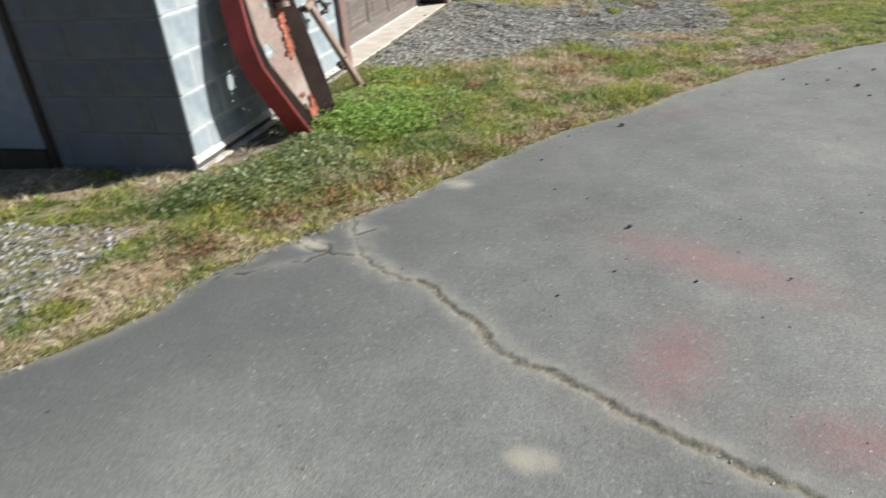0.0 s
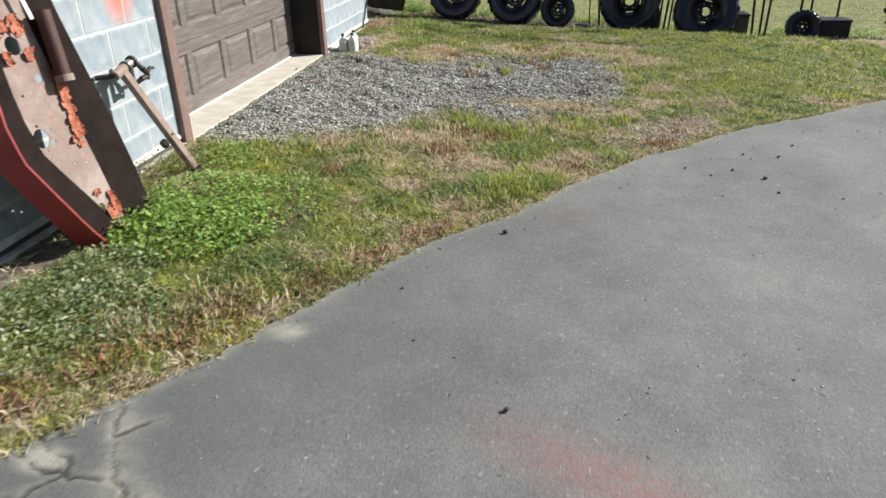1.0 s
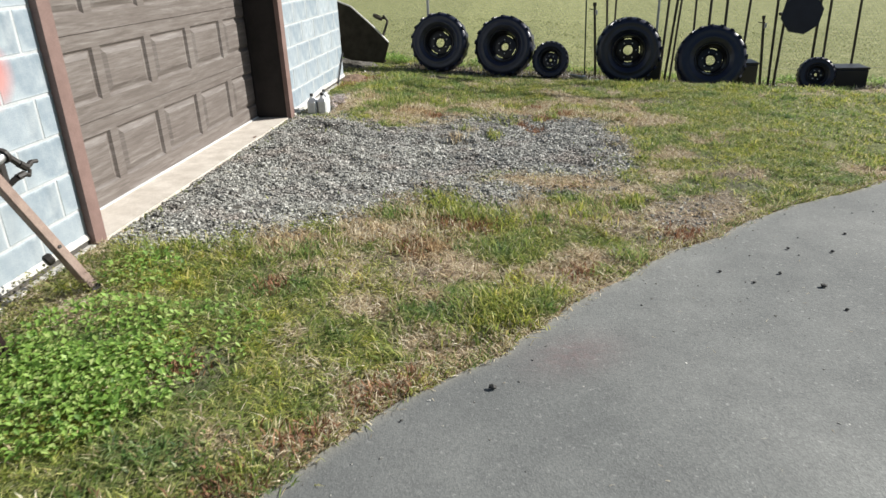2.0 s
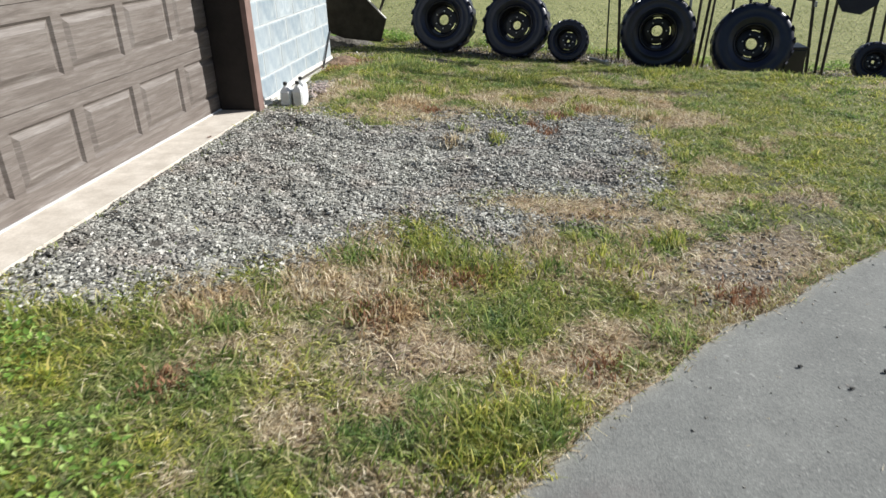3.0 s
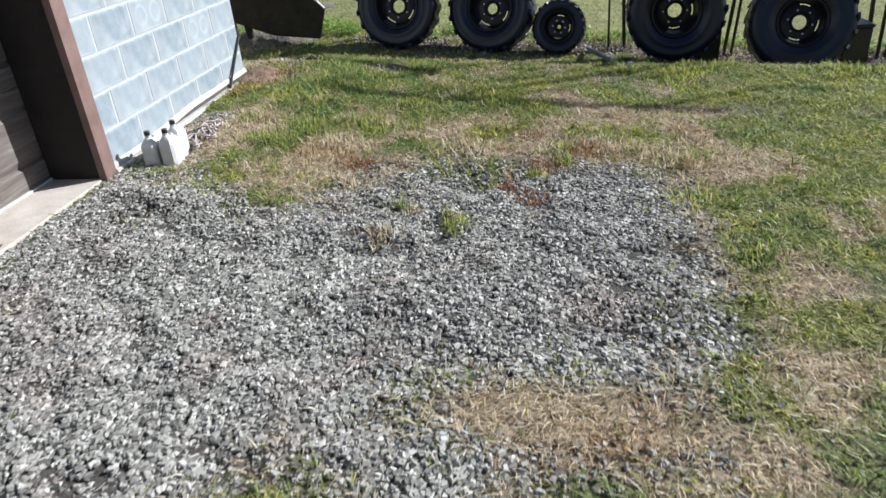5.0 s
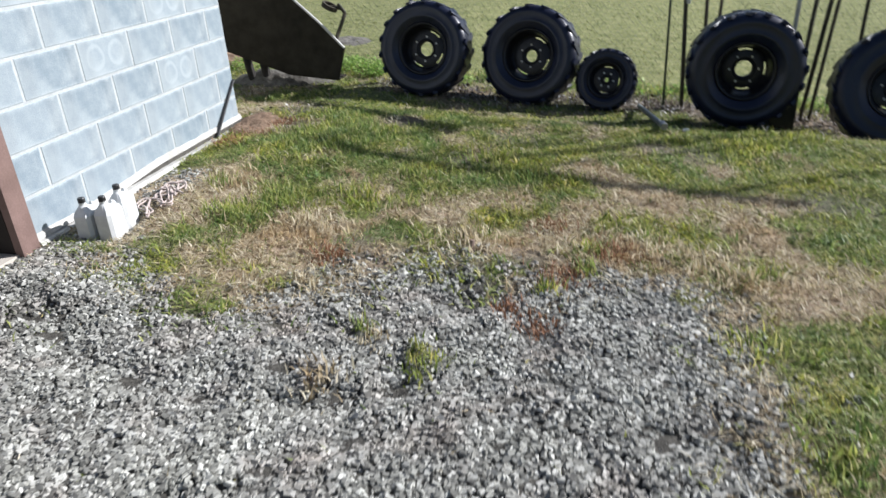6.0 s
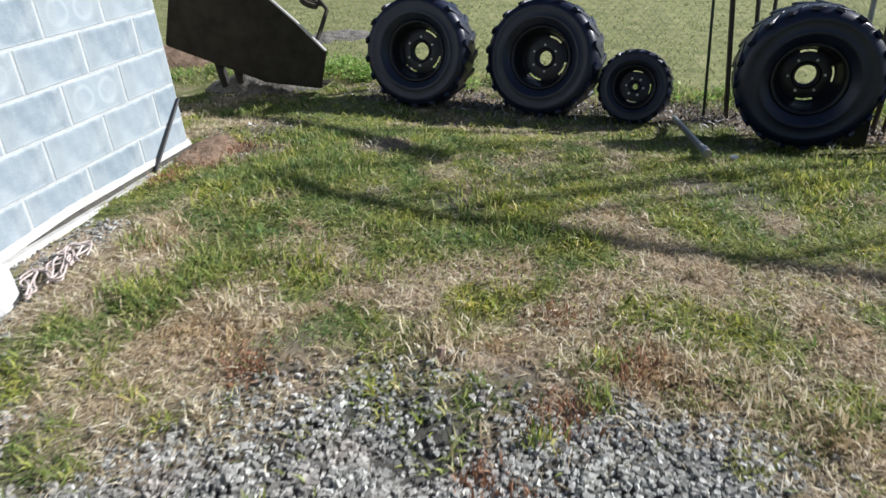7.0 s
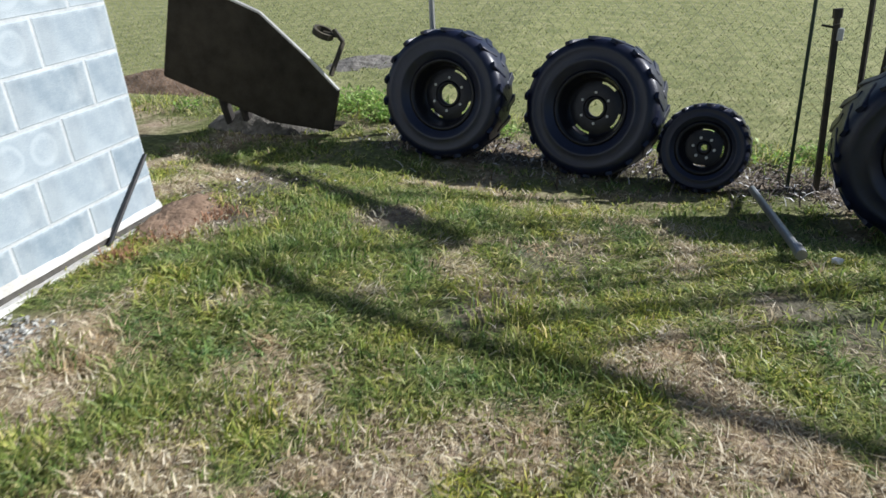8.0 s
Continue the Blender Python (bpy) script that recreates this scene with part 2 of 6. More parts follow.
WX0 = -2.9
M_ASPHALT = asphalt_material()
M_GROUND = ground_material()
M_BLOCK = block_material("painted_block", (0.215, 0.268, 0.31), (0.305, 0.355, 0.392), (0.40, 0.445, 0.47), 0.90, (WX0, 4.97, 1.08))
# bare south wall: its shade is put into darker, bluer block and mortar colours
M_BLOCK_S = block_material("bare_block_shaded", (0.105, 0.125, 0.165), (0.135, 0.155, 0.195), (0.16, 0.17, 0.175), 0.9)
M_MORTAR = simple("white_mortar", [(0.40, 0.425, 0.435), (0.56, 0.58, 0.585)], 9)
M_MORTAR_S = simple("grey_mortar_shaded", [(0.12, 0.135, 0.16), (0.17, 0.18, 0.20)], 6)
M_PARGE = simple("parged_footing", [(0.42, 0.40, 0.36), (0.70, 0.69, 0.66)], 9)
# dark colour that stands in for shade inside the footing groove
M_GROOVE = simple("groove_shade", [(0.05, 0.047, 0.042), (0.12, 0.11, 0.095)], 14)
M_SILL = simple("concrete_sill", [(0.50, 0.45, 0.385), (0.72, 0.665, 0.59)], 7, bump_s=0.15)
M_DOOR = door_material()
M_TRIM = simple("brown_painted_trim", [(0.17, 0.11, 0.095), (0.25, 0.165, 0.145)], 8, 0.55)
# brown jambs with the shade of the door recess put into their colour
M_JAMB = simple("brown_jamb_shaded", [(0.020, 0.018, 0.017), (0.034, 0.029, 0.027)], 8, 0.6, spec=0.2)
M_RUST = rust_material()
M_RED = simple("faded_red_paint", [(0.22, 0.022, 0.024), (0.36, 0.05, 0.048)], 6, 0.6)
M_FLAKE = simple("orange_rust_flakes", [(0.20, 0.05, 0.03), (0.62, 0.235, 0.145)], 30, 0.9)
M_TUBE = simple("dark_red_brown_tube", [(0.05, 0.024, 0.02), (0.11, 0.05, 0.042)], 9, 0.6)
M_DARKSTEEL = simple("blackened_steel", [(0.018, 0.016, 0.015), (0.04, 0.034, 0.03)], 9, 0.6, 0.0)
M_BLACKPLATE = simple("matt_black_plate", [(0.014, 0.010, 0.009), (0.030, 0.020, 0.017)], 9, 0.9, 0.0, spec=0.1)
# black rubber with the blue of reflected sky put into its colour
M_RUBBER = simple("black_rubber_sky_tint", [(0.007, 0.010, 0.026), (0.014, 0.018, 0.044)], 8, 0.36, bump_s=0.2, spec=0.5)
M_RIM = simple("dark_painted_rim", [(0.012, 0.012, 0.016), (0.03, 0.03, 0.036)], 9, 0.35, 0.3)
M_NAVY = simple("dark_navy_paint", [(0.010, 0.013, 0.030), (0.018, 0.022, 0.045)], 9, 0.45)
M_PLASTIC = plain("white_plastic", (0.74, 0.75, 0.75), 0.45)
M_CAP = plain("dark_plastic", (0.02, 0.02, 0.022), 0.4)
M_BOX = simple("dark_olive_steel", [(0.022, 0.019, 0.013), (0.055, 0.047, 0.034)], 7, 0.75, spec=0.2)
M_EDGE = plain("worn_bright_steel", (0.66, 0.65, 0.61), 0.45, 0.2)
M_POST = simple("weathered_steel_post", [(0.035, 0.032, 0.022), (0.09, 0.075, 0.05)], 12, 0.7)
M_GALV = plain("galvanised_steel", (0.42, 0.43, 0.44), 0.4, 0.7)
M_GREENPOST = plain("green_painted_post", (0.03, 0.055, 0.03), 0.5)
M_CORD = plain("pale_pink_cord", (0.60, 0.50, 0.46), 0.8)
M_WOODPALE = simple("weathered_tan_steel", [(0.22, 0.15, 0.12), (0.36, 0.27, 0.22)], 12, 0.7)
M_STONES = island_material("crushed_stone", [(0.0, (0.14, 0.137, 0.124)), (0.35, (0.262, 0.258, 0.234)), (0.7, (0.385, 0.38, 0.348)), (1.0, (0.60, 0.592, 0.55))], 0.9, 0.2, drift=((0.88, 0.80, 0.77), (1.08, 1.09, 1.07)))
M_GRASS = island_material("green_grass", [(0.0, (0.085, 0.14, 0.04)), (0.45, (0.295, 0.37, 0.088)), (0.8, (0.52, 0.53, 0.155)), (1.0, (0.66, 0.58, 0.32))], 0.5, 0.4, sub=0.45, drift=((0.6, 0.82, 0.95), (1.3, 1.2, 0.75)))
M_DRY = island_material("dry_grass", [(0.0, (0.24, 0.18, 0.105)), (0.45, (0.60, 0.50, 0.33)), (1.0, (0.93, 0.86, 0.69))], 0.7, sub=0.35, drift=((0.88, 0.77, 0.62), (1.05, 1.07, 1.0)))
M_WEED = island_material("broad_weed_leaves", [(0.0, (0.13, 0.25, 0.05)), (0.6, (0.34, 0.53, 0.11)), (1.0, (0.56, 0.68, 0.25))], 0.5, 0.4, sub=0.45)
M_REDDRY = island_material("reddish_dead_weed", [(0.0, (0.21, 0.105, 0.06)), (1.0, (0.48, 0.27, 0.16))], 0.8, sub=0.2)
M_LITTER = island_material("dead_leaf_litter", [(0.0, (0.05, 0.04, 0.03)), (0.5, (0.17, 0.135, 0.11)), (0.8, (0.46, 0.42, 0.38)), (1.0, (0.80, 0.79, 0.77))], 0.7, sub=0.1)
M_FIELD = island_material("field_stubble", [(0.0, (0.15, 0.19, 0.07)), (0.6, (0.30, 0.325, 0.13)), (1.0, (0.50, 0.47, 0.26))], 0.6, sub=0.3, drift=((0.72, 0.82, 0.8), (1.12, 1.1, 1.0)))


# ---- building helpers ----
def part(name, bm, mat, parent=None, label="", smooth=False):
    me = bpy.data.meshes.new(name)
    bm.to_mesh(me)
    bm.free()
    me.materials.append(mat)
    if smooth:
        for f in me.polygons:
            f.use_smooth = True
    ob = new(name, me)
    if parent is not None:
        ob.parent = parent
    if label:
        tagged(ob, label)
    return ob


def raw(name, verts, faces, mat, parent=None, smooth=False):
    me = bpy.data.meshes.new(name)
    me.from_pydata([tuple(v) for v in verts], [], faces)
    me.materials.append(mat)
    if smooth:
        for f in me.polygons:
            f.use_smooth = True
    ob = new(name, me)
    if parent is not None:
        ob.parent = parent
    return ob


def box_bm(lo, hi, bevel=0.0, seg=1, bm=None):
    bm = bm or bmesh.new()
    c = [(a + b) / 2 for a, b in zip(lo, hi)]
    s = [b - a for a, b in zip(lo, hi)]
    r = bmesh.ops.create_cube(bm, size=1, matrix=Matrix.Translation(c) @ Matrix.Diagonal((*s, 1)))
    if bevel:
        es = list({e for v in r["verts"] for e in v.link_edges})
        bmesh.ops.bevel(bm, geom=es, offset=bevel, segments=seg, affect="EDGES", profile=0.5)
    return bm


def rod_bm(a, b, r, sides=8, r2=None, bm=None):
    bm = bm or bmesh.new()
    a, b = Vector(a), Vector(b)
    m = Matrix.Translation((a + b) / 2) @ (b - a).to_track_quat("Z", "Y").to_matrix().to_4x4()
    bmesh.ops.create_cone(bm, cap_ends=True, segments=sides, radius1=r, radius2=r if r2 is None else r2, depth=(b - a).length, matrix=m)
    return bm


def lathe_bm(profile, sides=32, bm=None, axis="Y", closed=False):
    """Turns (radius, along) points round the axis."""
    bm = bm or bmesh.new()
    rings = []
    for r, h in profile:
        ring = []
        for i in range(sides):
            a = 2 * math.pi * i / sides
            p = (r * math.cos(a), h, r * math.sin(a)) if axis == "Y" else (r * math.cos(a), r * math.sin(a), h)
            ring.append(bm.verts.new(p))
        rings.append(ring)
    pairs = list(zip(rings, rings[1:])) + ([(rings[-1], rings[0])] if closed else [])
    for p, q in pairs:
        for i in range(sides):
            bm.faces.new((p[i], p[(i + 1) % sides], q[(i + 1) % sides], q[i]))
    bmesh.ops.recalc_face_normals(bm, faces=bm.faces)
    return bm


def vnoise(x, y, scale, seed=0):
    """Smooth value noise of numpy arrays, 0 to 1."""
    x, y = np.asarray(x, float) * scale + 57.3 * seed, np.asarray(y, float) * scale + 91.7 * seed
    xi, yi = np.floor(x), np.floor(y)
    fx, fy = x - xi, y - yi
    fx, fy = fx * fx * (3 - 2 * fx), fy * fy * (3 - 2 * fy)

    def h(a, b):
        v = np.sin(a * 127.1 + b * 311.7 + seed * 17.3) * 43758.5453
        return v - np.floor(v)
    return (h(xi, yi) * (1 - fx) + h(xi + 1, yi) * fx) * (1 - fy) + (h(xi, yi + 1) * (1 - fx) + h(xi + 1, yi + 1) * fx) * fy


def fbm(x, y, scale, seed=0):
    return 0.55 * vnoise(x, y, scale, seed) + 0.3 * vnoise(x, y, scale * 2.3, seed + 1) + 0.15 * vnoise(x, y, scale * 5.1, seed + 2)


# ---- the lie of the land ----
def lie(x, y):
    """Height of the ground: it falls gently away from the garage and dips along the fence."""
    x, y = np.asarray(x, float), np.asarray(y, float)
    z = np.interp(x, [-60, -3.2, -2.5, -2, -1.3, 0, 1, 2, 4, 8, 60], [0.10, 0.10, 0.115, 0.09, 0.035, -0.01, -0.045, -0.09, -0.15, -0.22, -0.5])
    s = np.clip((y - 11.0) / 0.9, 0, 1)
    s = s * s * (3 - 2 * s)
    z = z - 0.055 * np.exp(-((x + 2.62) ** 2 + (y - 8.88) ** 2) / 0.045)
    return z - s * np.interp(x, [-6, -2.6, -1.9, 0, 1, 2, 4, 60], [0.06, 0.09, 0.12, 0.16, 0.22, 0.29, 0.27, 0.1])


def lie1(x, y):
    return float(lie(x, y))


EDGE_Y = [-30, 0.0, 0.8, 1.48, 1.74, 1.9, 2.09, 2.41, 2.75, 3.05, 3.35, 3.75, 4.2, 4.57, 4.85, 5.22, 5.5, 5.73, 5.88, 6.2, 6.65, 6.97, 7.3, 7.71, 8.6, 10.5, 30]
EDGE_X = [-6.0, -3.1, -2.85, -2.55, -2.36, -2.28, -2.25, -2.07, -1.88, -1.66, -1.5, -1.31, -1.0, -0.66, -0.47, -0.2, 0.03, 0.2, 0.4, 0.7, 1.2, 1.64, 2.0, 2.54, 3.8, 7.5, 40]


def edge(y):
    """The ragged edge of the asphalt, as x at y."""
    return np.interp(y, EDGE_Y, EDGE_X) + 0.07 * (fbm(np.asarray(y, float), 0 * np.asarray(y, float), 4.0, 5) - 0.5) + 0.035 * (fbm(np.asarray(y, float), 0 * np.asarray(y, float) + 3, 17.0, 6) - 0.5)


GRAVEL = [(-3.0, 5.42), (-2.6, 5.42), (-2.12, 5.48), (-2.0, 5.7), (-1.82, 5.9), (-1.6, 5.95), (-1.42, 6.25), (-1.3, 6.52), (-1.12, 6.62), (-0.98, 6.42), (-0.85, 6.18), (-0.66, 6.25), (-0.52, 6.6), (-0.3, 6.74), (0.0, 6.86),
          (0.17, 7.4), (0.16, 7.72), (0.31, 8.05), (0.28, 8.4), (0.12, 8.75), (-0.18, 9.05), (-0.56, 8.76), (-0.93, 8.97), (-1.38, 8.8), (-1.47, 8.66), (-1.45, 8.46), (-1.7, 8.4), (-1.95, 8.3), (-2.43, 8.56), (-2.6, 8.75), (-3.0, 8.75)]


def inside(poly, x, y):
    x, y = np.asarray(x, float), np.asarray(y, float)
    r = np.zeros(x.shape, bool)
    for (x0, y0), (x1, y1) in zip(poly, poly[1:] + poly[:1]):
        c = (y0 > y) != (y1 > y)
        r ^= c & (x < (x1 - x0) * (y - y0) / ((y1 - y0) or 1e-9) + x0)
    return r


def line_distance(line, x, y):
    best = np.full(np.shape(x), 9.0)
    for (x0, y0), (x1, y1) in zip(line, line[1:]):
        t = np.clip(((x - x0) * (x1 - x0) + (y - y0) * (y1 - y0)) / ((x1 - x0) ** 2 + (y1 - y0) ** 2), 0, 1)
        best = np.minimum(best, np.hypot(x - x0 - t * (x1 - x0), y - y0 - t * (y1 - y0)))
    return best


def bed(x, y):
    """0 outside the gravel, rising to 1 some way inside."""
    x, y = np.asarray(x, float), np.asarray(y, float)
    jx, jy = 0.3 * (fbm(x, y, 5, 11) - 0.5), 0.3 * (fbm(x, y, 5, 23) - 0.5)
    f = 0.0
    for k in range(10):
        r, a = (0.10, 0.22)[k % 2], 0.6283 * k
        f = f + inside(GRAVEL, x + jx + r * math.cos(a), y + jy + r * math.sin(a))
    return f / 10.0


def hollows(x, y):
    """Shallow pits and furrows in the gravel."""
    z = 0.0
    for px, py, r, d in ((-0.5, 8.5, 0.11, 0.045), (-0.95, 8.0, 0.08, 0.025), (-0.2, 7.6, 0.12, 0.025), (-1.5, 7.6, 0.1, 0.025)):
        z = z - d * np.exp(-((x - px) ** 2 + (y - py) ** 2) / r ** 2)
    for line, d in ((((-2.65, 7.9), (-2.3, 7.5), (-1.85, 7.1)), 0.016), (((-2.5, 8.2), (-2.1, 7.9), (-1.5, 7.8), (-1.1, 7.9)), 0.024), (((-2.0, 6.8), (-1.5, 7.0), (-1.0, 7.4)), 0.02)):
        z = z - d * np.exp(-(line_distance(line, x + 0.08 * (fbm(x, y, 4, 3) - 0.5), y) / 0.07) ** 2)
    return z


def in_gravel(x, y):
    jx, jy = 0.22 * (fbm(x, y, 5, 11) - 0.5), 0.22 * (fbm(x, y, 5, 23) - 0.5)
    return inside(GRAVEL, x + jx, y + jy)


# patches of the verge: x, y, radius, greenness added
PATCHES = [(-2.35, 9.8, 0.35, -0.65), (-1.6, 9.65, 0.35, -0.15), (-1.0, 9.62, 0.3, -0.1), (-1.75, 9.2, 0.3, -0.3), (-0.74, 10.03, 0.2, 0.3), (-1.3, 5.0, 0.3, -0.2), (-0.85, 5.3, 0.3, -0.3),
           (-1.2, 9.75, 0.7, -0.08), (-0.4, 9.9, 0.6, -0.1), (-2.2, 3.9, 0.45, 0.9), (-1.9, 4.7, 0.6, 0.5), (-1.25, 4.85, 0.5, 0.35), (-1.9, 3.4, 0.35, 0.15), (-1.8, 4.3, 0.2, -0.5), (-1.7, 5.5, 0.45, -0.45), (-1.0, 5.85, 0.36, -0.5),
           (-0.6, 5.6, 0.35, -0.2), (-2.2, 5.3, 0.3, 0.3), (-0.1, 6.3, 0.3, 0.25), (0.3, 6.3, 0.35, -0.8), (-0.3, 6.75, 0.3, -0.5), (0.1, 9.4, 0.6, -0.85), (-0.45, 9.3, 0.25, -0.4), (-0.7, 9.2, 0.35, -0.5), (-1.6, 9.0, 0.5, -0.3), (-2.4, 9.3, 0.4, -0.7), (-1.9, 9.4, 0.25, 0.7),
           (-1.5, 9.9, 0.3, 0.2), (-2.0, 10.6, 0.6, 0.7), (-1.3, 10.9, 0.5, 0.1), (-0.9, 10.4, 0.35, 0.5), (-2.6, 10.8, 0.3, -0.8), (-0.2, 10.2, 0.35, -0.4), (1.6, 8.2, 1.2, 0.7), (1.2, 10.2, 1.2, 0.6), (3.0, 9.5, 1.8, 0.6), (0.5, 11.2, 0.6, 0.3), (-2.4, 11.5, 0.6, 0.5), (-1.7, 11.1, 0.3, -0.5),
           (0.7, 7.0, 0.4, -0.2), (0.6, 8.9, 0.4, -0.35), (0.5, 8.0, 0.4, -0.35), (0.75, 8.5, 0.35, -0.2), (0.6, 11.4, 0.6, 0.4), (-0.6, 11.5, 0.6, 0.5), (-1.5, 11.5, 0.5, 0.4), (-1.85, 3.1, 0.4, 0.35), (-2.2, 2.7, 0.4, 0.35), (-1.5, 3.7, 0.3, 0.3), (-2.6, 2.1, 0.5, 0.15), (-2.2, 2.8, 0.4, 0.25), (-2.5, 2.9, 0.3, 0.5)]


CLUMPS_NEAR = [(-2.02, 5.35), (-1.74, 5.35), (-1.68, 5.53), (-1.12, 6.33), (-0.63, 6.07), (-0.17, 6.44), (-0.08, 6.18), (-0.64, 5.59), (-0.13, 5.42), (-0.77, 5.17), (-1.4, 6.1), (-0.37, 6.52), (0.05, 6.36), (0.5, 6.8), (0.74, 7.4), (0.7, 7.05), (-2.2, 3.89), (-2.24, 4.43), (-1.55, 4.18), (-0.74, 4.87), (-0.54, 4.96), (-2.59, 5.19), (-2.27, 4.98), (-1.07, 4.41), (-1.24, 6.21), (-0.18, 5.98), (-1.67, 3.6), (-1.25, 4.63)]
CLUMPS_FAR = [(-1.15, 9.75), (-0.86, 9.5), (-0.82, 9.24), (-2.15, 9.57), (-2.32, 9.18), (-2.22, 9.97), (-2.17, 10.37), (-1.26, 9.31), (-0.2, 9.47), (-1.1, 10.73), (-0.4, 9.83), (0.42, 8.48), (0.9, 8.58), (-1.9, 8.65), (-1.72, 8.6), (-2.08, 8.62), (-1.8, 8.33), (-2.15, 8.8), (-2.1, 9.08), (-1.99, 9.4), (-1.99, 8.81), (-1.85, 8.48), (-0.72, 10.09), (-1.33, 11.0), (-0.78, 9.42), (-0.61, 9.58), (-0.15, 9.05), (0.28, 9.36), (-1.22, 9.21), (-0.79, 8.71), (0.36, 9.02), (0.67, 10.51), (-1.53, 9.4), (-1.97, 9.8), (-2.29, 10.2), (-1.98, 10.52), (-0.35, 9.19), (-1.4, 10.01), (-1.29, 10.24), (-0.53, 9.99), (-0.18, 10.36), (-1.89, 10.0), (-2.38, 10.54), (-2.09, 10.76), (0.14, 10.86), (-1.22, 9.78), (0.15, 10.24), (-1.59, 10.12), (0.75, 9.34)]
BARE = [(-1.0, 9.08, 0.24), (-1.4, 8.95, 0.18), (-0.62, 9.0, 0.16), (-1.12, 10.3, 0.16), (0.05, 10.74, 0.2), (-1.8, 4.3, 0.17), (0.35, 6.3, 0.4), (0.62, 6.75, 0.35), (0.1, 6.0, 0.25), (0.95, 7.05, 0.3), (0.08, 7.41, 0.25), (0.85, 7.6, 0.25), (-1.05, 5.26, 0.14), (-1.3, 5.38, 0.14), (0.2, 10.6, 0.25), (-0.9, 10.85, 0.2), (-1.75, 11.0, 0.2), (0.9, 9.9, 0.3), (-2.6, 11.2, 0.3), (-2.6, 10.8, 0.32)]


def thin(x, y):
    """How worn the turf is, 0 to 1."""
    f = 0.0
    for px, py, r in BARE:
        f = np.maximum(f, np.exp(-(((x - px) ** 2 + (y - py) ** 2) / (r * r)) ** 2))
    return f * np.clip(3.0 * fbm(x, y, 6, 61) - 0.5, 0, 1)


def tan_patch(x, y):
    """Dead grass grown over a corner of the gravel."""
    return np.clip(1.4 * np.exp(-(((x + 0.47) / 0.38) ** 2 + ((y - 6.9) / 0.17) ** 2)), 0, 1)


def clumps(x, y):
    f = 0.0
    jx, jy = 0.2 * (fbm(x, y, 8, 15) - 0.5), 0.2 * (fbm(x, y, 8, 16) - 0.5)
    for n, (px, py) in enumerate(CLUMPS_NEAR + CLUMPS_FAR):
        r = 0.11 + 0.05 * (n * 7 % 5) / 4
        f = np.maximum(f, np.exp(-((x + jx - px) ** 2 + (y + jy - py) ** 2) / (r * r)))
    return f


def green_at(x, y):
    x, y = np.asarray(x, float), np.asarray(y, float)
    g = 0.44 + 0.1 * np.clip(y - 8.5, 0, 1) + 1.5 * (fbm(x, y, 1.7, 3) - 0.5) + 2.8 * (fbm(x, y, 4.2, 8) - 0.5) + 0.75 * clumps(x, y)
    for px, py, r, a in PATCHES:
        g = g + a * np.exp(-((x - px) ** 2 + (y - py) ** 2) / (r * r))
    d = x - edge(y)
    g = g - 1.2 * tan_patch(x, y) - 0.35 * np.exp(-(d / 0.12) ** 2) - 0.7 * np.exp(-((y - 12.55) / 0.22) ** 4) * np.clip((x + 2.5) / 0.4, 0, 1)
    return np.clip(g, 0, 1)


def beside_sill(x, y, z):
    """The ground stays just below the concrete sill where it meets it."""
    return np.where((x < -2.80) & (x > -3.4) & (y > 5.40) & (y < 8.62), np.minimum(z, 0.092), z)


